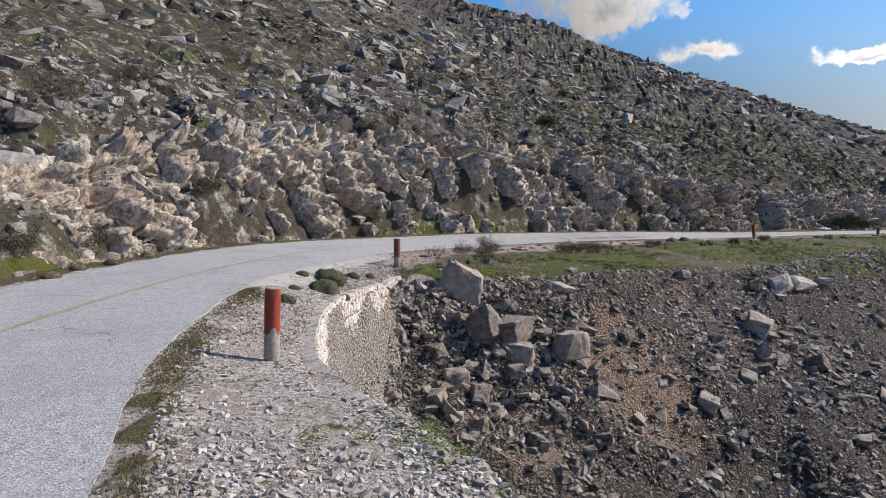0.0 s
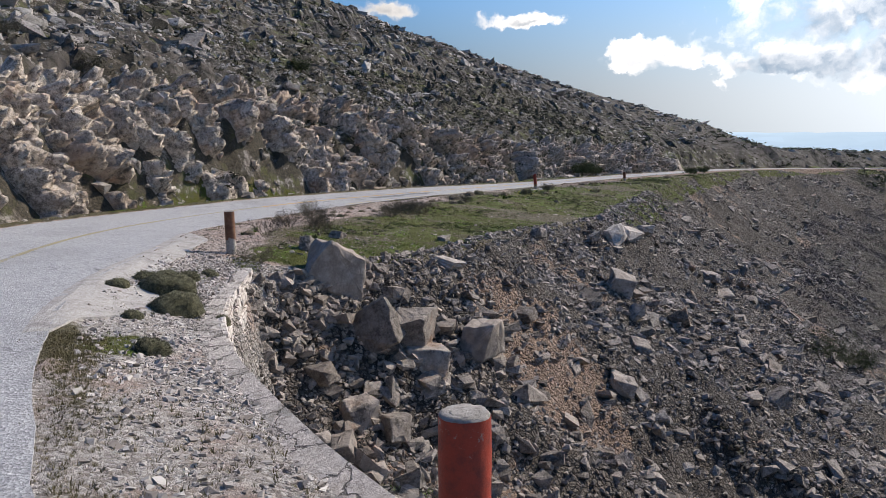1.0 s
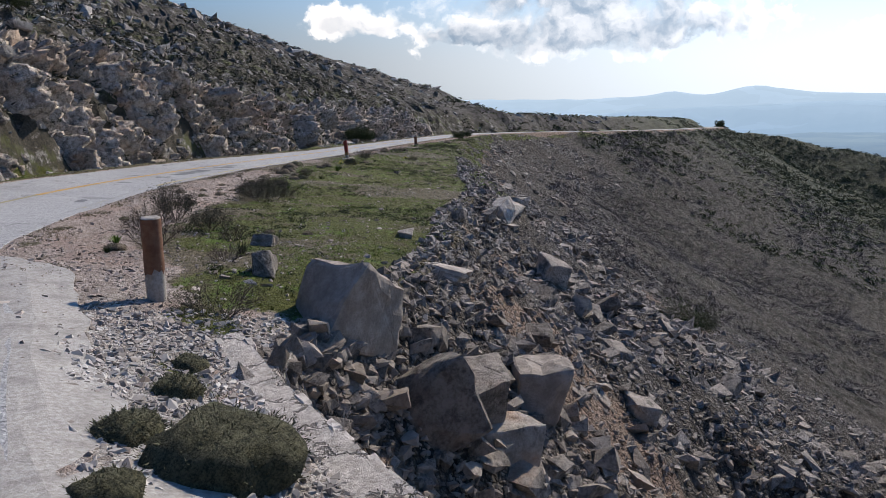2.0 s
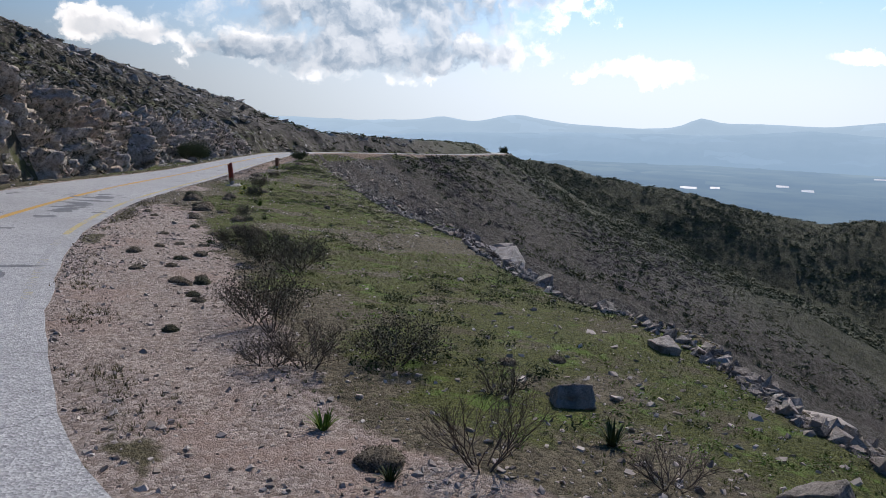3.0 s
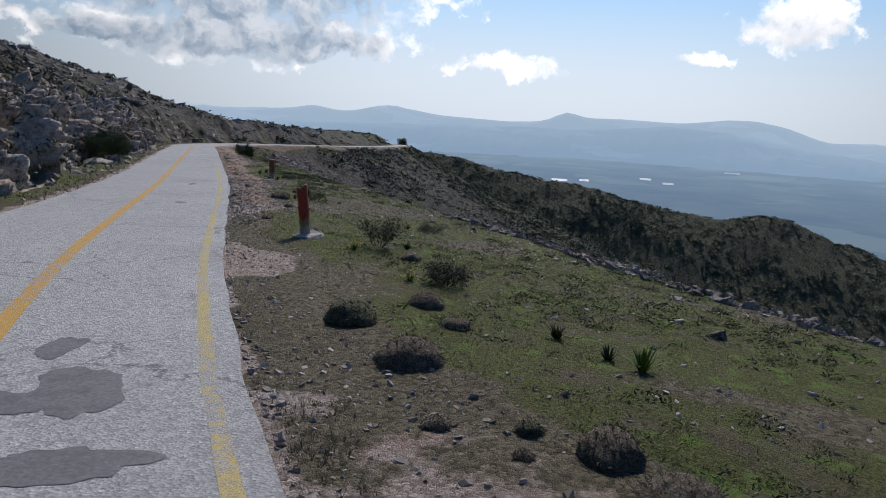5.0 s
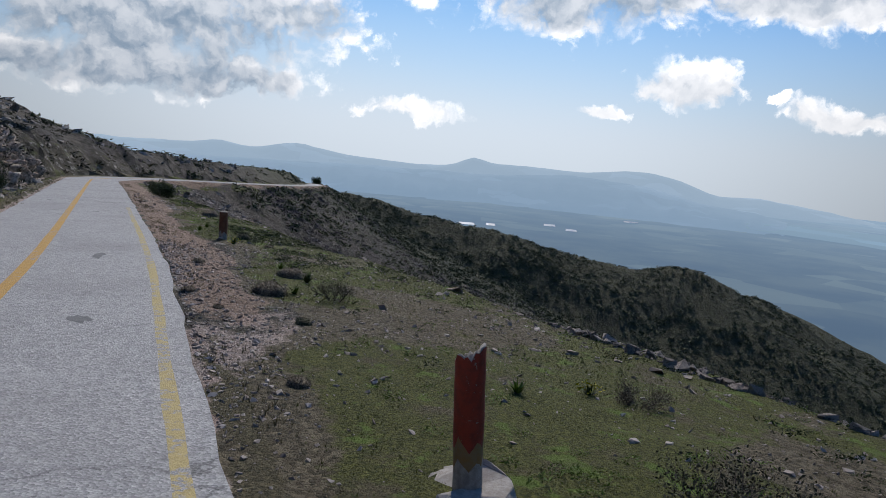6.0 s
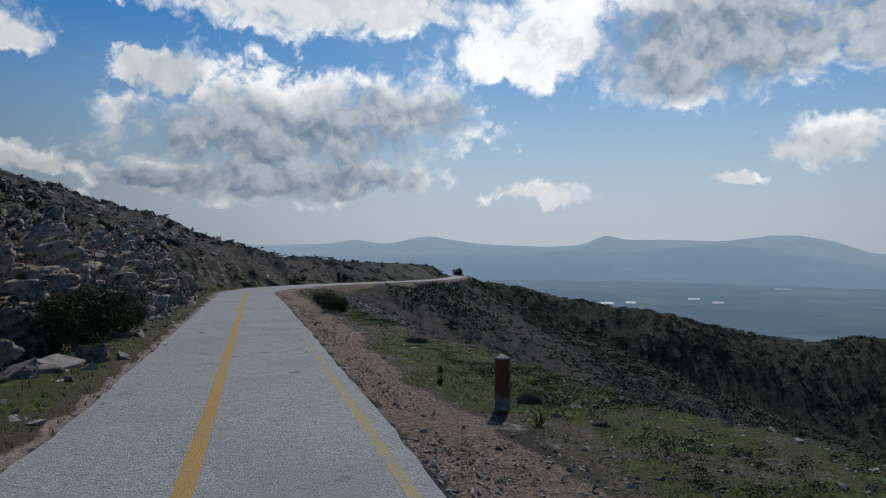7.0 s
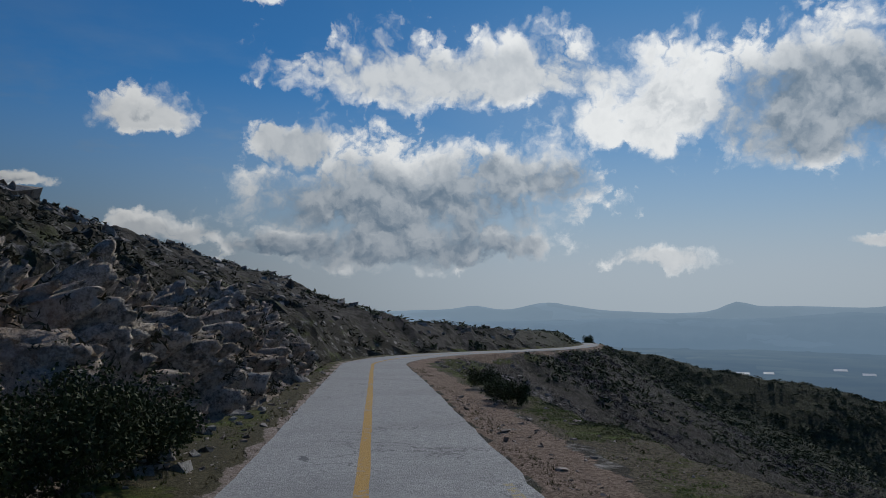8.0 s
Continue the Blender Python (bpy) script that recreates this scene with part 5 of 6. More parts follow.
def mound(r, seed, tall):
    """An uneven low dome."""
    v, f = ball(3)
    d = v.copy()
    k = np.array([1 + 0.20 * noise.noise(Vector(c) * 1.6 + Vector((seed * 1.7, 0, 0))) + 0.10 * noise.noise(Vector(c) * 5 + Vector((0, seed * 1.3, 0))) + 0.06 * noise.noise(Vector(c) * 13) for c in v])
    v = v * k[:, None] * np.array([r * 1.05, r * 0.95, r * tall])
    keep = (d[f][:, :, 2].mean(1) > -0.25)
    v[:, 2] = np.maximum(v[:, 2], -0.03)
    return v, f[keep], d, k


def cushion(x, y, r, seed, mat=None, label=""):
    ob = root("cushion_shrub", x, y, label or "low grey-green cushion shrub on stony ground", "shrub", "low cushion shrubs")
    v, f, d, k = mound(r, seed, 0.8 if mat is OLIVE else 0.68)
    gen = np.random.default_rng(seed)
    count = 3600 if r > 0.19 else 1300
    at = gen.integers(0, len(v), count)
    at = at[d[at][:, 2] > -0.15]
    n = d[at] + gen.normal(0, 0.45, (len(at), 3))
    n /= np.linalg.norm(n, axis=1)[:, None]
    foot = v[at] * gen.uniform(0.86, 1.0, (len(at), 1)) + gen.normal(0, r * 0.04, (len(at), 3))
    side = np.cross(n, gen.normal(size=n.shape))
    side /= np.linalg.norm(side, axis=1)[:, None]
    size = gen.uniform(0.5, 1.3, (len(at), 1)) * (0.016 + 0.03 * r)
    tip = np.stack([foot - side * size * 0.13, foot + side * size * 0.13, foot + n * size], 1).reshape(-1, 3)
    tri = np.arange(len(at))[:, None] * 3 + [0, 1, 2]
    child("foliage", (v * [0.96, 0.96, 0.95], f), OLIVE_SKIN if mat is OLIVE else BROWN_SKIN, ob, True)
    child("leaf_fringe", (tip, tri), mat or DULL, ob)
    return ob


def rosette(x, y, r, seed, flower=False):
    ob = root("leafy_plant", x, y, "green rosette of long leaves in the grass", "plant", "leafy plants on the verge")
    child("leaf_rosette", blades(46, r, r * 1.1, 0.55, r * 0.055, 4, seed), BRIGHT if seed % 2 else GREEN, ob)
    if flower:
        v, f = leaf_cloud(60, r * 0.9, r * 0.9, 0.018, seed, 0.8)
        child("blossom", (v + [0, 0, 0.05], f), FLOWER, ob)
    return ob


# bushes: x, y, height, spread, leaves per twig
for k, (bx, by, tall, wide, each) in enumerate([
    (-0.45, 22.75, 0.75, 0.9, 1), (1.32, 28.6, 0.85, 0.6, 2), (2.05, 28.13, 0.8, 0.6, 3), (0.31, 26.29, 0.85, 0.5, 0), (6.25, 32.9, 1.0, 0.7, 3), (1.19, 28.95, 0.55, 0.5, 2), (2.27, 29.93, 1.15, 0.7, 3),
    (7.7, 35.5, 0.7, 0.6, 2), (7.3, 35.6, 0.65, 0.6, 3), (7.3, 34.75, 0.75, 0.6, 2), (6.0, 33.55, 0.8, 0.6, 3), (7.3, 34.05, 0.6, 0.6, 2), (5.7, 32.6, 0.8, 0.6, 2), (2.5, 30.4, 0.8, 0.6, 2), (8.4, 36.2, 0.5, 0.5, 2),
    (11.58, 39.55, 0.55, 0.3, 1), (20.2, 47.3, 0.85, 0.55, 3), (23.93, 47.76, 0.5, 0.5, 2), (26.8, 52.46, 0.55, 0.4, 1), (50.5, 71.4, 0.95, 0.9, 5), (51.6, 72.3, 0.85, 0.8, 5), (55.1, 74.8, 0.95, 0.9, 5),
    (26.9, 32.5, 2.2, 1.2, 5), (29.5, 33.0, 1.6, 1.0, 5), (17.6, 45.0, 0.6, 0.5, 3), (0.9, 25.2, 0.5, 0.5, 0), (1.9, 26.9, 0.5, 0.4, 0)]):
    bush(bx, by, tall * (0.8 if each < 4 else 1), wide, 100 + k, GREEN if each > 3 else (DULL if each == 3 else (BROWN if k % 3 else OLIVE)), (each + 1) // 2 if each > 3 else min(each, 2 if each == 3 else 1), 0.026 if each > 3 else (0.013 if each == 3 else 0.010),
         "dense dark green maquis shrub on the slope" if each > 4 else ("sparsely leafed shrub growing on the grassy verge" if each else ""))
# shrubs at the foot of the road cut
for k, (bx, by, tall, wide) in enumerate([(36.0, 69.4, 1.3, 1.0), (37.0, 70.0, 1.4, 1.1), (37.9, 70.7, 1.2, 1.0), (38.9, 71.1, 0.9, 0.9), (36.6, 70.6, 1.4, 1.1), (40.6, 73.2, 0.8, 0.8), (42.6, 74.6, 0.8, 0.8), (45.5, 76.5, 0.8, 0.8), (48.7, 78.8, 0.9, 0.9), (52.3, 81.7, 0.9, 0.8),
                                          (-10.3, 22.6, 1.2, 0.8), (-10.6, 19.0, 1.0, 0.8), (-13.6, 27.5, 2.2, 1.6), (-14.6, 29.2, 2.0, 1.4), (-14.1, 35.5, 1.6, 1.2), (-9.0, 30.0, 1.1, 0.8), (-7.5, 35.3, 1.0, 0.8), (-4.2, 43.5, 1.1, 0.8), (-7.0, 43.0, 1.0, 0.8), (8.2, 60.5, 1.4, 1.0), (-15.5, 25.5, 1.8, 1.4)]):
    bush(bx, by, tall * (1.25 if bx > 30 else 1), wide * (1.2 if bx > 30 else 1), 200 + k, DULL if bx < 0 else GREEN, 1 if bx < 0 else 4, 0.03, "bare brown thorny shrub among hillside rocks" if bx < 0 else "dark evergreen shrub at the foot of rocks", 9, 4)
for k, (bx, by, r) in enumerate([(-2.29, 19.1, 0.46), (-2.22, 17.75, 0.40), (-2.58, 15.2, 0.21), (-1.67, 17.4, 0.15), (-2.78, 16.9, 0.14), (-1.9, 20.6, 0.2), (-1.5, 21.3, 0.16), (-3.0, 18.9, 0.18), (-2.6, 19.7, 0.22),
                                 (3.54, 32.79, 0.11), (3.82, 32.73, 0.13), (-0.05, 26.85, 0.17), (3.43, 27.0, 0.10), (2.83, 27.3, 0.10), (3.96, 34.36, 0.12), (1.55, 30.73, 0.09), (3.6, 33.0, 0.13), (4.1, 33.05, 0.10), (5.2, 34.68, 0.08),
                                 (4.49, 34.18, 0.10), (14.64, 45.0, 0.3), (12.35, 41.9, 0.25), (2.78, 31.66, 0.10), (13.6, 43.85, 0.33), (11.75, 41.4, 0.3), (8.58, 38.18, 0.11), (10.59, 38.8, 0.2), (5.83, 36.1, 0.10), (6.37, 36.15, 0.10),
                                 (5.0, 35.76, 0.14), (5.14, 34.75, 0.10), (5.7, 34.84, 0.13), (6.53, 35.7, 0.09), (16.05, 44.7, 0.23), (12.23, 43.08, 0.12), (12.48, 42.48, 0.12), (12.0, 42.4, 0.08), (9.88, 39.62, 0.18), (10.63, 40.62, 0.09),
                                 (11.79, 40.6, 0.16), (11.07, 39.03, 0.2), (21.95, 50.9, 0.13), (19.64, 46.42, 0.18), (26.6, 53.5, 0.3), (28.7, 54.1, 0.28), (24.77, 52.1, 0.12), (24.8, 53.37, 0.08), (25.56, 54.3, 0.13), (28.6, 56.0, 0.12),
                                 (33.1, 56.75, 0.12), (34.2, 58.05, 0.2), (41.4, 63.3, 0.34), (7.2, 37.6, 0.1), (9.4, 40.6, 0.1), (10.0, 41.6, 0.12), (3.0, 32.0, 0.09), (8.0, 36.9, 0.12), (9.3, 37.6, 0.14), (15.2, 44.0, 0.18),
                                 (-8.9, 17.5, 0.25), (-8.7, 20.3, 0.2), (-8.5, 22.4, 0.25), (-9.0, 19.0, 0.22)]):
    cushion(bx, by, r, 300 + k, OLIVE if k < 9 or k % 5 == 0 else BROWN, "low green cushion shrub on stony ground" if k < 9 or k % 5 == 0 else "low brown dead-looking cushion shrub on stony ground")
for k, (bx, by, r) in enumerate([(15.55, 42.94, 0.24), (14.68, 41.93, 0.3), (17.95, 45.1, 0.2), (17.45, 45.5, 0.16), (1.44, 25.76, 0.24), (0.22, 27.54, 0.2), (-0.23, 26.65, 0.13), (23.15, 49.0, 0.19), (23.9, 48.3, 0.16),
                                 (26.9, 53.2, 0.2), (28.3, 53.6, 0.24), (29.5, 54.7, 0.18), (32.5, 57.4, 0.2), (34.9, 59.8, 0.2), (12.0, 39.2, 0.17), (8.5, 35.8, 0.16), (7.0, 36.0, 0.12), (19.6, 47.5, 0.2), (20.6, 46.9, 0.2), (36.3, 60.4, 0.2), (15.0, 42.3, 0.2)]):
    rosette(bx, by, r, 400 + k, k in (2, 3, 8, 12, 17))

# grass of the verges
TUFT = [blades(10, 0.13, 0.12, 0.6, 0.005, 1, 500 + k) for k in range(8)]
TUFT = [(v / 0.12, f[::2]) for v, f in TUFT]


def sward(count, lo, hi, u_of, crowd, tall):
    p, s2, u2 = sown(count, lo, hi, u_of, crowd)
    z = np.repeat(rng.uniform(*tall, len(p))[:, None], 3, 1)
    return strew(TUFT, p, z, 0.12)


meadow = lambda x, y: hill(x, y)[1]["grass"]
lawn = [sward(56000, S_CORNER + 1, s_at(56, 80), lambda s: right_of(s) + 0.6 + (bench_of(s) - right_of(s) - 0.6) * rng.uniform(size=len(s)), lambda x, y: meadow(x, y) * np.clip(0.7 + 1.4 * fbm(x, y, 0.5, 3, 77), 0.1, 1), (0.018, 0.06)),
        sward(4000, S0 - 4, s_at(64, 86), lambda s: -left_of(s) - rng.uniform(0.4, 2.2, len(s)), meadow, (0.04, 0.13)),
        sward(3000, S0 - 4, S_CORNER + 3, lambda s: right_of(s) + rng.uniform(0.1, 3.4, len(s)), meadow, (0.03, 0.10))]
joined("verge_grass", lawn, GRASS, "short green spring grass on the verge", "grass")
patchy = lambda k, x, y: np.clip(0.65 + 2.2 * fbm(x, y, 0.45, 3, k), 0.0, 1)
edge = [sward(9000, S0 - 6, S_CORNER - 6, lambda s: right_of(s) + rng.normal(0.27, 0.16, len(s)), lambda x, y: np.clip(0.75 + fbm(x, y, 0.6, 3, 79), 0.1, 1), (0.02, 0.065)),
        sward(15000, S_CORNER + 3, s_at(64, 86), lambda s: right_of(s) + rng.normal(0.42, 0.17, len(s)), lambda x, y: patchy(79, x, y) * (1 - 0.8 * step(x, 15, 22)), (0.025, 0.085)),
        sward(2600, S0 - 6, S_CORNER - 3, lambda s: right_of(s) + rng.uniform(0.2, 2.6, len(s)), lambda x, y: np.clip(2.5 * fbm(x, y, 0.5, 3, 81) - 0.5, 0, 1), (0.03, 0.09)),
        sward(1800, S0 - 6, s_at(64, 86), lambda s: -left_of(s) - rng.normal(0.2, 0.15, len(s)), lambda x, y: np.clip(0.5 + fbm(x, y, 0.6, 3, 83), 0.05, 1), (0.03, 0.12))]
joined("dry_grass", edge, DRY, "dry brown grass along the asphalt edge", "grass")

# scrub of the hillside above and the slopes below
ledge = np.flatnonzero((fq > 0.06) & (fq < 0.85) & (fs < FS[-1] - 3) & (fs > s_at(2, 38)))
ledge = rng.choice(ledge, 4200)
ledge = ledge[rng.uniform(size=len(ledge)) < 0.35 + 0.65 * step(fs[ledge], s_at(9, 45), s_at(20, 53))]
CLUMP = [leaf_cloud(15, 1.0, 0.75, 0.37, 600 + k, 0.45) for k in range(8)]
CLUMP = [(v, f[:len(f) // 2]) for v, f in CLUMP]
FAR_CLUMP = [leaf_cloud(14, 1.0, 0.75, 0.41, 650 + k, 0.4) for k in range(8)]
FAR_CLUMP = [(v, f[:len(f) // 2]) for v, f in FAR_CLUMP]


def thicket(count, lo, hi, u_of, crowd, size, kinds=CLUMP):
    p, s2, u2 = sown(count, lo, hi, u_of, crowd)
    r = size[0] * (size[1] / size[0]) ** (rng.uniform(size=len(p)) ** 1.8)
    return strew(kinds, p, r[:, None] * np.array([1, 1, 0.85]), 0.15)


bushy = lambda x, y: np.clip(0.45 + 1.3 * fbm(x, y, 0.07, 4, 85), 0.05, 1)
near_scrub = [thicket(5600, s_at(9, 45), s_at(60, 83), lambda s: -left_of(s) - 2.6 - 22 * rng.uniform(size=len(s)) ** 1.3, None, (0.15, 0.5)),
              thicket(4200, S0 - 10, s_at(84, 96), lambda s: -left_of(s) - 3.5 - 45 * rng.uniform(size=len(s)) ** 1.2, bushy, (0.12, 0.55)),
              thicket(2600, s_at(30, 60), s_at(150, 113), lambda s: -left_of(s) - 1.2 - 40 * rng.uniform(size=len(s)) ** 1.3, bushy, (0.2, 0.8)),
              thicket(420, S_CORNER + 3, s_at(90, 99), lambda s: bench_of(s) + rng.uniform(4, 16, len(s)), bushy, (0.12, 0.5))]
q = rng.uniform((-110, 40), (130, 330), (11000, 2))
g = hill(q[:, 0], q[:, 1])
keep = (g[3] < -22) & (rng.uniform(size=len(q)) < bushy(q[:, 0], q[:, 1]))
q = np.c_[q, height_at(q[:, 0], q[:, 1])][keep]
r = rng.uniform(0.3, 1.0, len(q))
near_scrub.append(strew(FAR_CLUMP, q, r[:, None] * np.array([1, 1, 0.7]), 0.15))
near_scrub.append(strew(CLUMP, pos[ledge] - np.c_[0 * ledge, 0 * ledge, 0.05 + 0 * ledge], rng.uniform(0.1, 0.36, (len(ledge), 1)) * np.array([1, 1, 0.85]), 0.3))
p, s2, u2 = sown(5600, S_CORNER + 3, s_at(50, 76), lambda s: right_of(s) + 2.4 + (bench_of(s) - right_of(s) - 2.4) * rng.uniform(size=len(s)), lambda x, y: np.clip(0.3 + 1.5 * fbm(x, y, 0.4, 3, 97), 0.03, 1))
WEED = [(v, f[:len(f) // 2]) for v, f in (leaf_cloud(44, 1.0, 0.7, 0.16, 690 + k, 0.5) for k in range(5))]
weeds = strew(WEED, p, rng.uniform(0.035, 0.19, (len(p), 1)) * np.array([1, 1, 0.8]), 0.15)
joined("verge_weeds", [weeds], GREEN, "low dark green weeds scattered over the grassy verge", "weeds")
p, s2, u2 = sown(6500, S_CORNER + 3, s_at(50, 76), lambda s: right_of(s) + 1.6 + (bench_of(s) - right_of(s) - 0.6) * rng.uniform(size=len(s)), lambda x, y: meadow(x, y) * np.clip(0.2 + 1.9 * fbm(x, y, 0.6, 3, 98), 0.02, 1))
low_green = np.concatenate([rng.normal((1.3, 18.4), (0.7, 0.6), (70, 2)), rng.normal((0.9, 6.0), (0.5, 0.5), (50, 2)), rng.normal((9.6, 17.6), (1.0, 1.2), (110, 2))])
p = np.concatenate([p, np.c_[low_green, height_at(low_green[:, 0], low_green[:, 1]) + 0.03]])
fresh = strew(WEED, p, rng.uniform(0.05, 0.17, (len(p), 1)) * np.array([1, 1, 0.6]), 0.15)
joined("fresh_weeds", [fresh], BRIGHT, "fresh yellow-green leafy clumps in the verge grass", "weeds")
joined("hillside_scrub", near_scrub, DULL, "low dull green scrub between hillside rocks", "scrub")
dense_scrub = lambda x, y: np.clip(0.75 + 1.1 * fbm(x, y, 0.06, 4, 85), 0.12, 1)
DEAD_CLUMP = [(v, f[:len(f) // 2]) for v, f in (leaf_cloud(34, 1.0, 0.8, 0.2, 670 + k, 0.55) for k in range(6))]
dead = [thicket(5600, s_at(24, 56), s_at(98, 101), lambda s: bench_of(s) + 9.0 + 38 * rng.uniform(size=len(s)) ** 1.3, dense_scrub, (0.2, 0.85), DEAD_CLUMP),
        thicket(5000, s_at(102, 102), s_at(200, 130), lambda s: bench_of(s) + 1.0 + 60 * rng.uniform(size=len(s)) ** 1.3, bushy, (0.3, 1.0), FAR_CLUMP)]
joined("dry_scrub", dead, DEAD, "dark brown leafless scrub covering the steep slope", "scrub")
far_scrub = [thicket(12000, s_at(103, 102), s_at(284, 174), lambda s: bench_of(s) + 0.8 + 85 * rng.uniform(size=len(s)) ** 1.25, dense_scrub, (0.35, 1.3), FAR_CLUMP),
             thicket(2500, s_at(98, 100), s_at(284, 174), lambda s: -left_of(s) - 1.5 - 60 * rng.uniform(size=len(s)) ** 1.4, bushy, (0.4, 1.3), FAR_CLUMP)]
q = rng.uniform((200, -60), (345, 170), (11000, 2))
g = hill(q[:, 0], q[:, 1])
keep = (g[3] > 20) & (rng.uniform(size=len(q)) < dense_scrub(q[:, 0], q[:, 1]))
q = np.c_[q, height_at(q[:, 0], q[:, 1])][keep]
r = rng.uniform(0.5, 1.7, len(q))
far_scrub.append(strew(FAR_CLUMP, q, r[:, None] * np.array([1, 1, 0.8]), 0.15))
joined("maquis", far_scrub, MAQUIS, "dark green maquis covering the far slopes", "scrub")

# the round tree on the far bend
tx, ty = 275.7, 158.6
tree = root("tree", tx, ty, "round dark evergreen tree beside the far bend", "tree")
limbs, twigs, ends = branches(2.4, 0.5, 3, 3, 900, 0.14)
child("trunk", stack([rod((0, 0, -0.3), (0.05, 0, 1.3), 0.22, 0.14, 8)] + limbs + twigs), TWIG, tree)
v, f = leaf_cloud(2400, 2.1, 3.0, 0.18, 901, 0.35)
child("crown", (v + [0, 0, 0.5], f), GREEN, tree)

# ---- posts ----
def post(x, y, z_top, tall, radius, lean_deg, red, seed, plinth=False, rusty=False):
    zg = float(height_at(x, y)[0])
    ob = new("roadside_post")
    ob.location, ob.rotation_euler = (x, y, z_top - tall), (radians(lean_deg[0]), radians(lean_deg[1]), 0.7 * seed)
    ob.empty_display_size = 0.1
    tagged(ob, ("weathered roadside post with dull brown top" if rusty else "weathered roadside post with faded red top") + (" in round concrete base" if plinth else " on gravel shoulder"), "post", "roadside posts")

    def barrel(lo, hi, r, cap, ragged=0.0, broken=0.0):
        bm = bmesh.new()
        rings = []
        for lv in range(13):
            zc = lo + (hi - lo) * lv / 12
            ring = []
            for k in range(24):
                a = 2 * math.pi * k / 24
                w = r * (1 + 0.05 * noise.noise((math.cos(a) * 2, math.sin(a) * 2 + seed, zc * 5)) + 0.015 * noise.noise((math.cos(a) * 7, math.sin(a) * 7 + seed, zc * 25)))
                edge = ragged * (noise.noise((math.cos(a) * 1.5 + seed, math.sin(a) * 1.5, 3)) + 0.5 * noise.noise((math.cos(a) * 5, math.sin(a) * 5 + seed, 5))) * (1 - lv / 12)
                snap = broken * (0.55 * math.cos(a - 2.2) - 0.35 + 0.7 * noise.noise((math.cos(a) * 2.5, math.sin(a) * 2.5, 8))) * max(0, lv / 12 - 0.5) * 2
                ring.append(bm.verts.new((w * math.cos(a), w * math.sin(a), zc + edge + snap)))
            rings.append(ring)
        if cap:
            for dr, dz in ((0.88, 0.012), (0.6, 0.006)):
                rings.append([bm.verts.new((v.co.x * dr, v.co.y * dr, v.co.z + dz - 0.5 * broken * (1 - dr) + 0.010 * noise.noise(v.co * 30))) for v in rings[12]])
        for p0, q0 in zip(rings[:-1], rings[1:]):
            for k in range(24):
                bm.faces.new((p0[k], p0[(k + 1) % 24], q0[(k + 1) % 24], q0[k])).smooth = True
        if cap:
            bm.faces.new(rings[-1])
            bm.faces.new(rings[0][::-1])
        return bm

    split = tall * (1 - red)
    snapped = 0.12 if plinth else 0.0
    part("shaft", barrel(-0.45, tall, radius, True, 0, snapped), POST, ob)
    part("painted_band", barrel(split, tall - 0.004, radius * 1.02, False, 0.10, snapped), RUST if rusty else RED, ob, "chipped dull brown paint" if rusty else "chipped faded red paint")
    if plinth:
        part("orange_band", barrel(split - 0.14, split + 0.05, radius * 1.012, False, 0.08), ORANGE, ob, "worn faded orange paint")
        for row in range(2):
            bm = bmesh.new()
            for k in range(9):
                if (k * 5 + row) % 4 == 0:
                    continue
                lo_z = split - 0.25 - 0.09 * row
                for s0 in range(2):
                    a0, a1 = 3.5 + 0.16 * k + 0.055 * s0, 3.5 + 0.16 * k + 0.055 * (s0 + 1)
                    quad = [bm.verts.new((radius * 1.06 * math.cos(a), radius * 1.06 * math.sin(a), lo_z + dz)) for a, dz in ((a0, 0), (a1, 0), (a1, 0.055), (a0, 0.055))]
                    bm.faces.new(quad)
            part("marking", bm, MARK, ob, "worn illegible black marking")
    if plinth:
        bm = bmesh.new()
        bmesh.ops.create_cone(bm, cap_ends=True, segments=28, radius1=0.50, radius2=0.34, depth=0.30)
        bmesh.ops.subdivide_edges(bm, edges=bm.edges[:], cuts=2, use_grid_fill=True)
        for v0 in bm.verts:
            k = v0.co * 3.5
            v0.co += Vector((0.12 * noise.noise(k), 0.12 * noise.noise(k + Vector((9, 0, 0))), 0.10 * noise.noise(k + Vector((0, 7, 0))) + 0.03 * noise.noise(v0.co * 12)))
        bmesh.ops.translate(bm, verts=bm.verts[:], vec=(0, 0, zg - (z_top - tall) - 0.12))
        part("base", bm, CONCRETE, ob, "round rough concrete base")
    return ob


post(-1.43, 9.25, 0.647, 1.08, 0.105, (0, 3), 0.55, 1)
post(-0.854, 23.44, 0.242, 1.0, 0.105, (1, -2), 0.6, 2, False, True)
post(20.35, 48.94, -1.03, 1.05, 0.10, (-2, 5), 0.6, 3, True)
post(33.3, 58.15, -1.85, 0.98, 0.105, (0, 1), 0.55, 4, False, True)

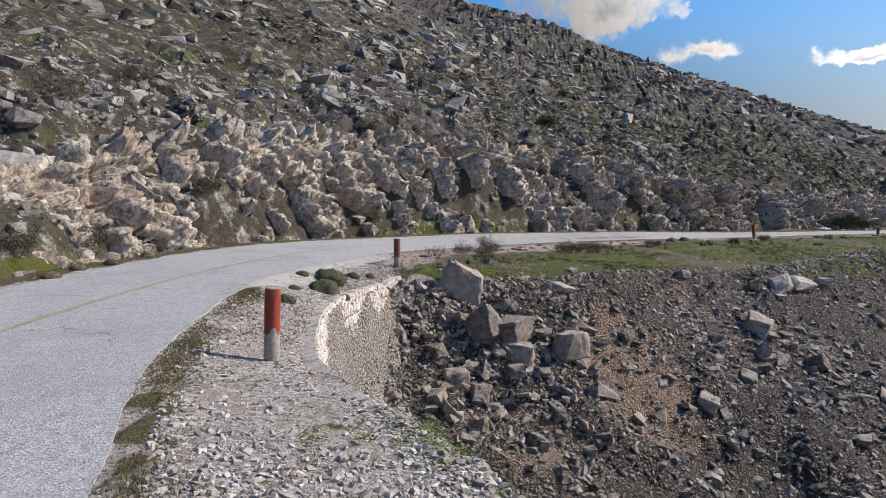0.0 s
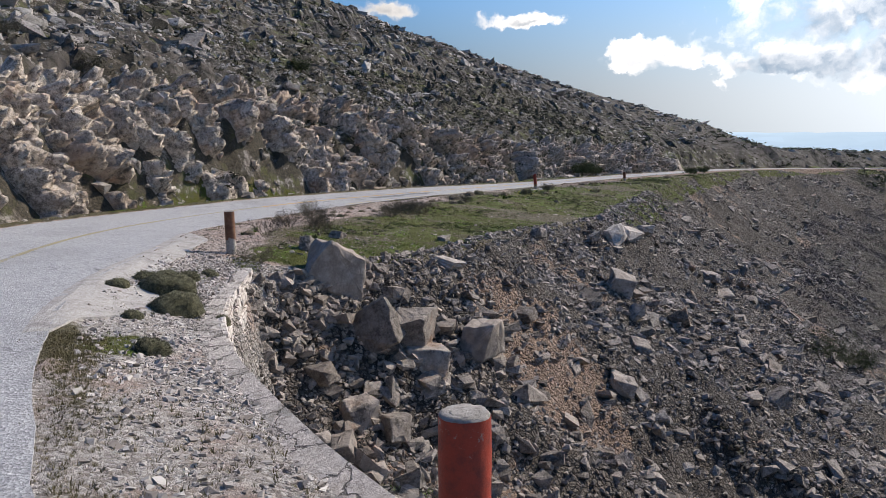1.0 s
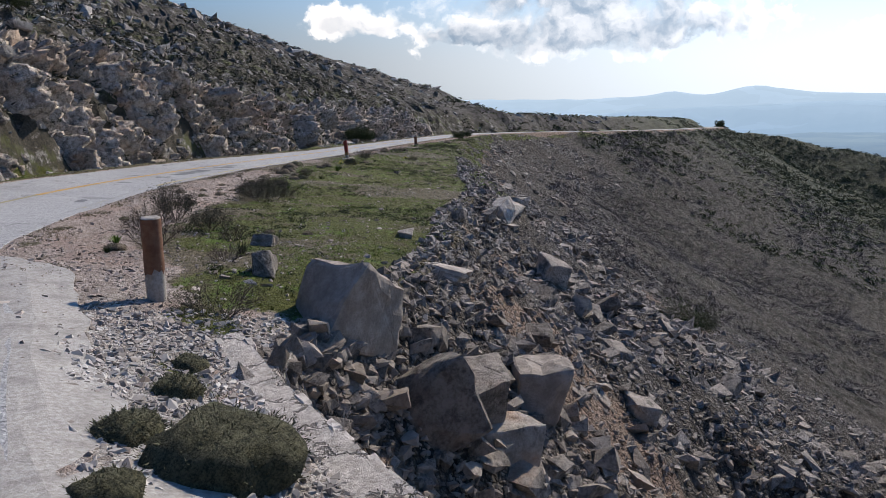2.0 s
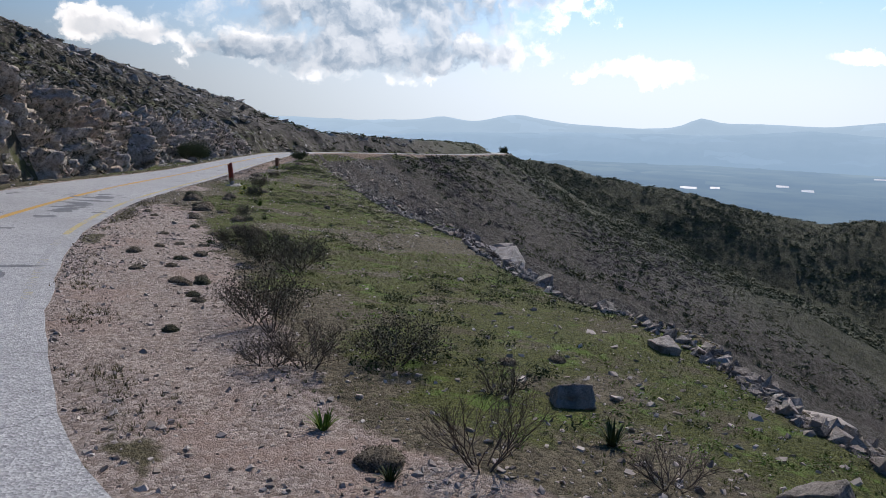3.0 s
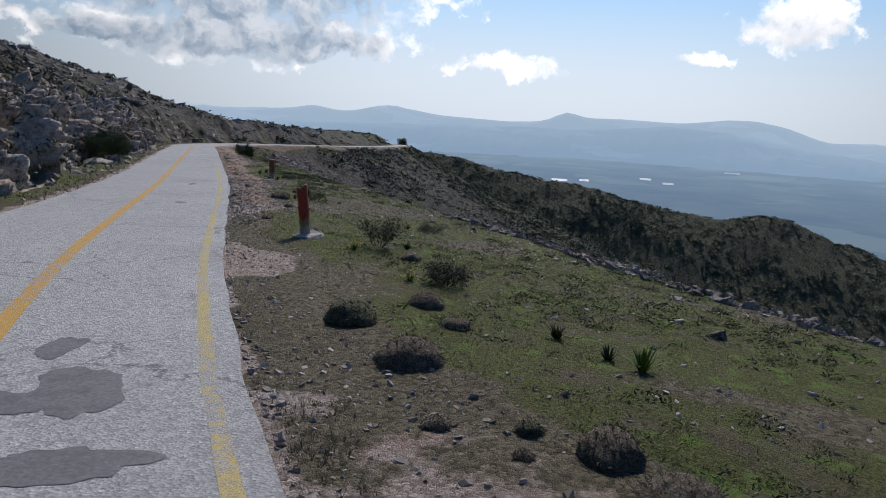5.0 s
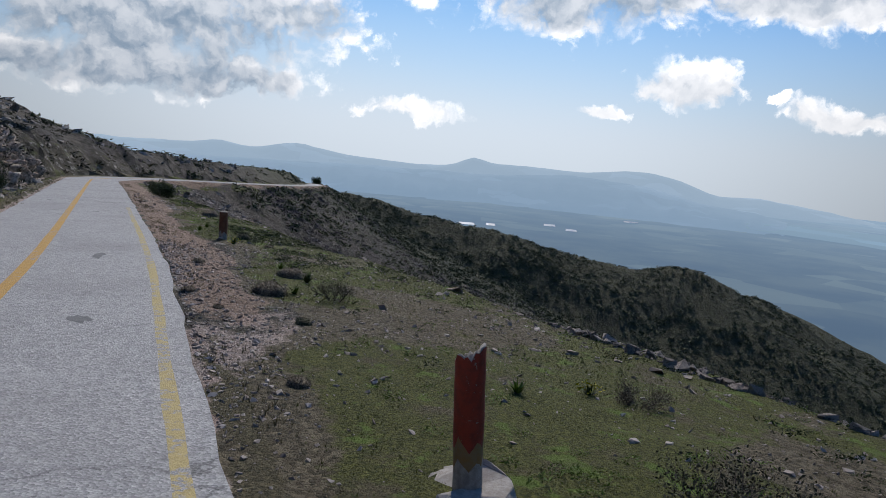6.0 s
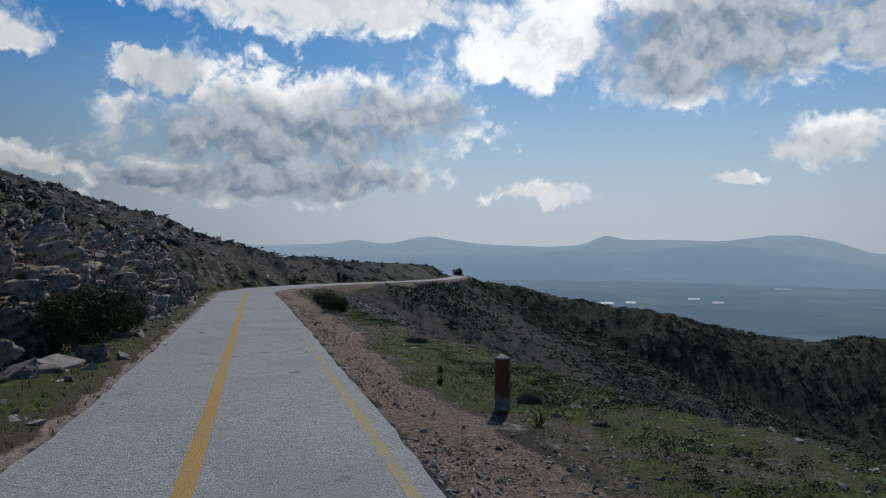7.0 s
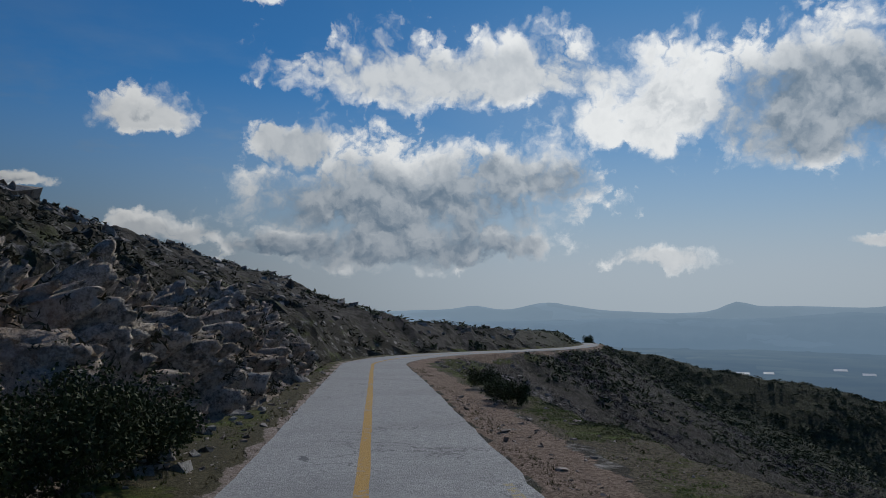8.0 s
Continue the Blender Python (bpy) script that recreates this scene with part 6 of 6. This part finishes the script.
# ---- distance ----
def range_of_hills(name, far, base, bumps, lo, hi, depth, seed, label):
    """A far crest: a long ridge with summits (heading, height, half width in degrees)."""
    hs = np.linspace(lo, hi, 260)
    el = np.full(len(hs), base) + 0.05 * fbm(hs, 0 * hs, 0.9, 4, seed)
    for h0, up, wd in bumps:
        el = el + up * np.exp(-((hs - h0) / wd) ** 2)
    rows = []
    for k, q in enumerate(np.linspace(0, 1, 9)):
        d = far - depth * (1 - q)
        top = far * np.tan(np.radians(el)) + 0.3
        zz = -152 + (top + 152) * q ** 1.15 + 12 * fbm(hs * 3, 0 * hs + q * 5, 0.6, 3, seed + 3) * math.sin(math.pi * q)
        a = np.radians(hs)
        rows.append(np.stack([15 + d * np.sin(a), 48 + d * np.cos(a), zz], 1))
    a = np.radians(hs)
    rows.append(np.stack([15 + (far + 60) * np.sin(a), 48 + (far + 60) * np.cos(a), np.full(len(hs), -152.0)], 1))
    v = np.concatenate(rows)
    i = np.arange(len(v)).reshape(len(rows), -1)
    f = np.stack([i[:-1, :-1], i[:-1, 1:], i[1:, 1:], i[1:, :-1]], -1).reshape(-1, 4)
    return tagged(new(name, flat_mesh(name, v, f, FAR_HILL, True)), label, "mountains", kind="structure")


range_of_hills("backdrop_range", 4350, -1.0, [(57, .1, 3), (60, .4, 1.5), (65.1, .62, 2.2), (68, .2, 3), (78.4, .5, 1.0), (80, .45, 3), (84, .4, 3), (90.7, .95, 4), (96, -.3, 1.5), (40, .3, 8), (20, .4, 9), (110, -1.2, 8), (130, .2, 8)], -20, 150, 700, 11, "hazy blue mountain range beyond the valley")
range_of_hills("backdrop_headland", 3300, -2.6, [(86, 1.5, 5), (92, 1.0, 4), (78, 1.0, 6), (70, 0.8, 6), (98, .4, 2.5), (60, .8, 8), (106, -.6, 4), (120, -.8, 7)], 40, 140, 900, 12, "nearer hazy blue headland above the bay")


def far_sheds():
    for k, (h, d, wide) in enumerate([(84.57, 1830, 26), (86.2, 1750, 24), (90.4, 2250, 40), (78.4, 1660, 34), (80.2, 1690, 20)]):
        bm = bmesh.new()
        bmesh.ops.create_cube(bm, size=1.0)
        bmesh.ops.scale(bm, verts=bm.verts[:], vec=(wide, 9, 4))
        for v in bm.verts:
            if v.co.z > 0 and v.co.y < 0:
                v.co.z = -1.7
        ob = part("greenhouse", bm, SHED)
        a = radians(h)
        ob.location = (15 + d * math.sin(a), 48 + d * math.cos(a), -147.5)
        ob.rotation_euler = (0, 0, -a + 0.15)
        tagged(ob, "long white greenhouse standing on the valley floor", "greenhouse", "greenhouses in the valley")


SHED = material("greenhouse_sheet", plain((0.75, 0.76, 0.78), (0.85, 0.86, 0.88), 0.3, 0.5, 0.01))
far_sheds()

# the bay
bm = bmesh.new()
rows = []
for k in range(25):
    a = radians(97 + k * 1.4)
    near_d, far_d = 2550 - 30 * k + 60 * noise.noise((k * 0.6, 0, 3)), 3150 + 40 * noise.noise((k * 0.5, 4, 1))
    if k == 0:
        near_d = far_d - 30
    rows.append([bm.verts.new((15 + d * math.sin(a), 48 + d * math.cos(a), -146.0)) for d in (near_d, far_d)])
for p0, q0 in zip(rows[:-1], rows[1:]):
    bm.faces.new((p0[0], q0[0], q0[1], p0[1]))
bm.normal_update()
if bm.faces[:][0].normal.z < 0:
    bmesh.ops.reverse_faces(bm, faces=bm.faces[:])
# the bay's haze is emission put into its colour as well
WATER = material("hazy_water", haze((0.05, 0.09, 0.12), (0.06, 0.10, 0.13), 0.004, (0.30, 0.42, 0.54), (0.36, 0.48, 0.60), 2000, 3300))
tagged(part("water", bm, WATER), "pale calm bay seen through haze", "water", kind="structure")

# ---- the stone retaining wall ----
TOP = spline([(0.33, 6.9, 0), (-0.72, 9.3, 0), (-1.25, 11.5, 0), (-1.55, 13.4, 0), (-1.7, 15.1, 0), (-1.68, 16.8, 0), (-1.48, 18.5, 0), (-1.1, 20.2, 0), (-0.62, 22.0, 0)], 0.2)
wseg = np.diff(TOP[:, :2], axis=0)
wlen = np.r_[0, np.cumsum(np.hypot(wseg[:, 0], wseg[:, 1]))]
WTAN = np.gradient(TOP[:, :2], axis=0)
WTAN /= np.linalg.norm(WTAN, axis=1)[:, None]
WOUT = np.stack([WTAN[:, 1], -WTAN[:, 0]], 1)
inner = TOP[:, :2] - WOUT * 0.35
WTOP = hill(inner[:, 0], inner[:, 1], False)[0] + 0.02
outer = TOP[:, :2] + WOUT * 0.9
WLOW = np.minimum(hill(outer[:, 0], outer[:, 1], False)[0] - 0.35, WTOP - 0.3)
BATTER = 0.06


def wall_at(d, z, out):
    """A place on the wall's face: way along it, height, and how far it stands proud."""
    x = np.interp(d, wlen, TOP[:, 0]), np.interp(d, wlen, TOP[:, 1])
    n = np.interp(d, wlen, WOUT[:, 0]), np.interp(d, wlen, WOUT[:, 1])
    slope = (np.interp(d, wlen, WTOP) - z) * BATTER + out
    return (x[0] + n[0] * slope, x[1] + n[1] * slope, z)


bm = bmesh.new()
grid = []
for k, d in enumerate(wlen):
    zt, zl = WTOP[k], WLOW[k]
    line = [bm.verts.new(wall_at(d, zt + (zl - zt) * q, 0.0)) for q in np.linspace(0, 1, 6)]
    back = TOP[k, :2] - WOUT[k] * 0.5
    sunk = 0.03 + 0.08 * float(1 - step(np.array(d), wlen[-1] - 8.5, wlen[-1] - 6.5))
    line += [bm.verts.new((back[0], back[1], zl)), bm.verts.new((back[0], back[1], zt - sunk))]
    grid.append(line)
for p0, q0 in zip(grid[:-1], grid[1:]):
    for k in range(8):
        bm.faces.new((p0[k], p0[(k + 1) % 8], q0[(k + 1) % 8], q0[k]))
bm.faces.new(grid[0])
bm.faces.new(grid[-1][::-1])
bmesh.ops.recalc_face_normals(bm, faces=bm.faces[:])
wall = tagged(new("retaining_wall"), "pale rubble stone retaining wall below the road shoulder", "wall", kind="structure")
part("wall_core", bm, MORTAR, wall)

stone_meshes = []
for k in range(12):
    bm = bmesh.new()
    bmesh.ops.create_cube(bm, size=1.0)
    bmesh.ops.bevel(bm, geom=bm.edges[:], offset=0.16, segments=1, affect="EDGES")
    for v0 in bm.verts:
        v0.co *= 1 + 0.22 * noise.noise(v0.co * 2 + Vector((k * 3.1, 0, 0)))
    me = bpy.data.meshes.new("stone")
    bm.to_mesh(me)
    bm.free()
    me.materials.append(STONE)
    stone_meshes.append(me)


def bed(d, z, w0, h0, k):
    p0, p1 = Vector(wall_at(d, z, 0.0)), Vector(wall_at(d + 0.1, z, 0.0))
    e, up = (p1 - p0).normalized(), Vector((0, 0, 1))
    return Matrix.Translation(p0) @ Matrix((e, e.cross(up), up)).transposed().to_4x4() @ Matrix.Rotation(0.12 * math.sin(k * 5.3), 4, "Y") @ Matrix.Diagonal((w0, 0.09, h0, 1))


count = 0
srand = random.Random(4)
level = float(WTOP.max()) - 0.08
rest = bmesh.new()
while level > float(WLOW.min()):
    h0 = srand.uniform(0.11, 0.2)
    d = wlen[-1] - srand.uniform(0.0, 0.2)
    while d > 4.0:
        w0 = srand.uniform(0.12, 0.34)
        zz = level + srand.uniform(-0.03, 0.03)
        top, low = np.interp(d - w0 / 2, wlen, WTOP), np.interp(d - w0 / 2, wlen, WLOW)
        if low + 0.2 < zz < top - h0 * 0.3 and srand.random() > 0.06:
            m = bed(d - w0 / 2, zz, w0 * 0.92, h0 * 0.9, count)
            if count < 300:
                ob = new("stone", stone_meshes[count % 12])
                ob.parent, ob.matrix_local = wall, m
            else:
                me = stone_meshes[count % 12].copy()
                me.transform(m)
                rest.from_mesh(me)
                bpy.data.meshes.remove(me)
            count += 1
        d -= w0
    level -= h0
tagged(part("lower_stones", rest, STONE, wall), kind="stuff")
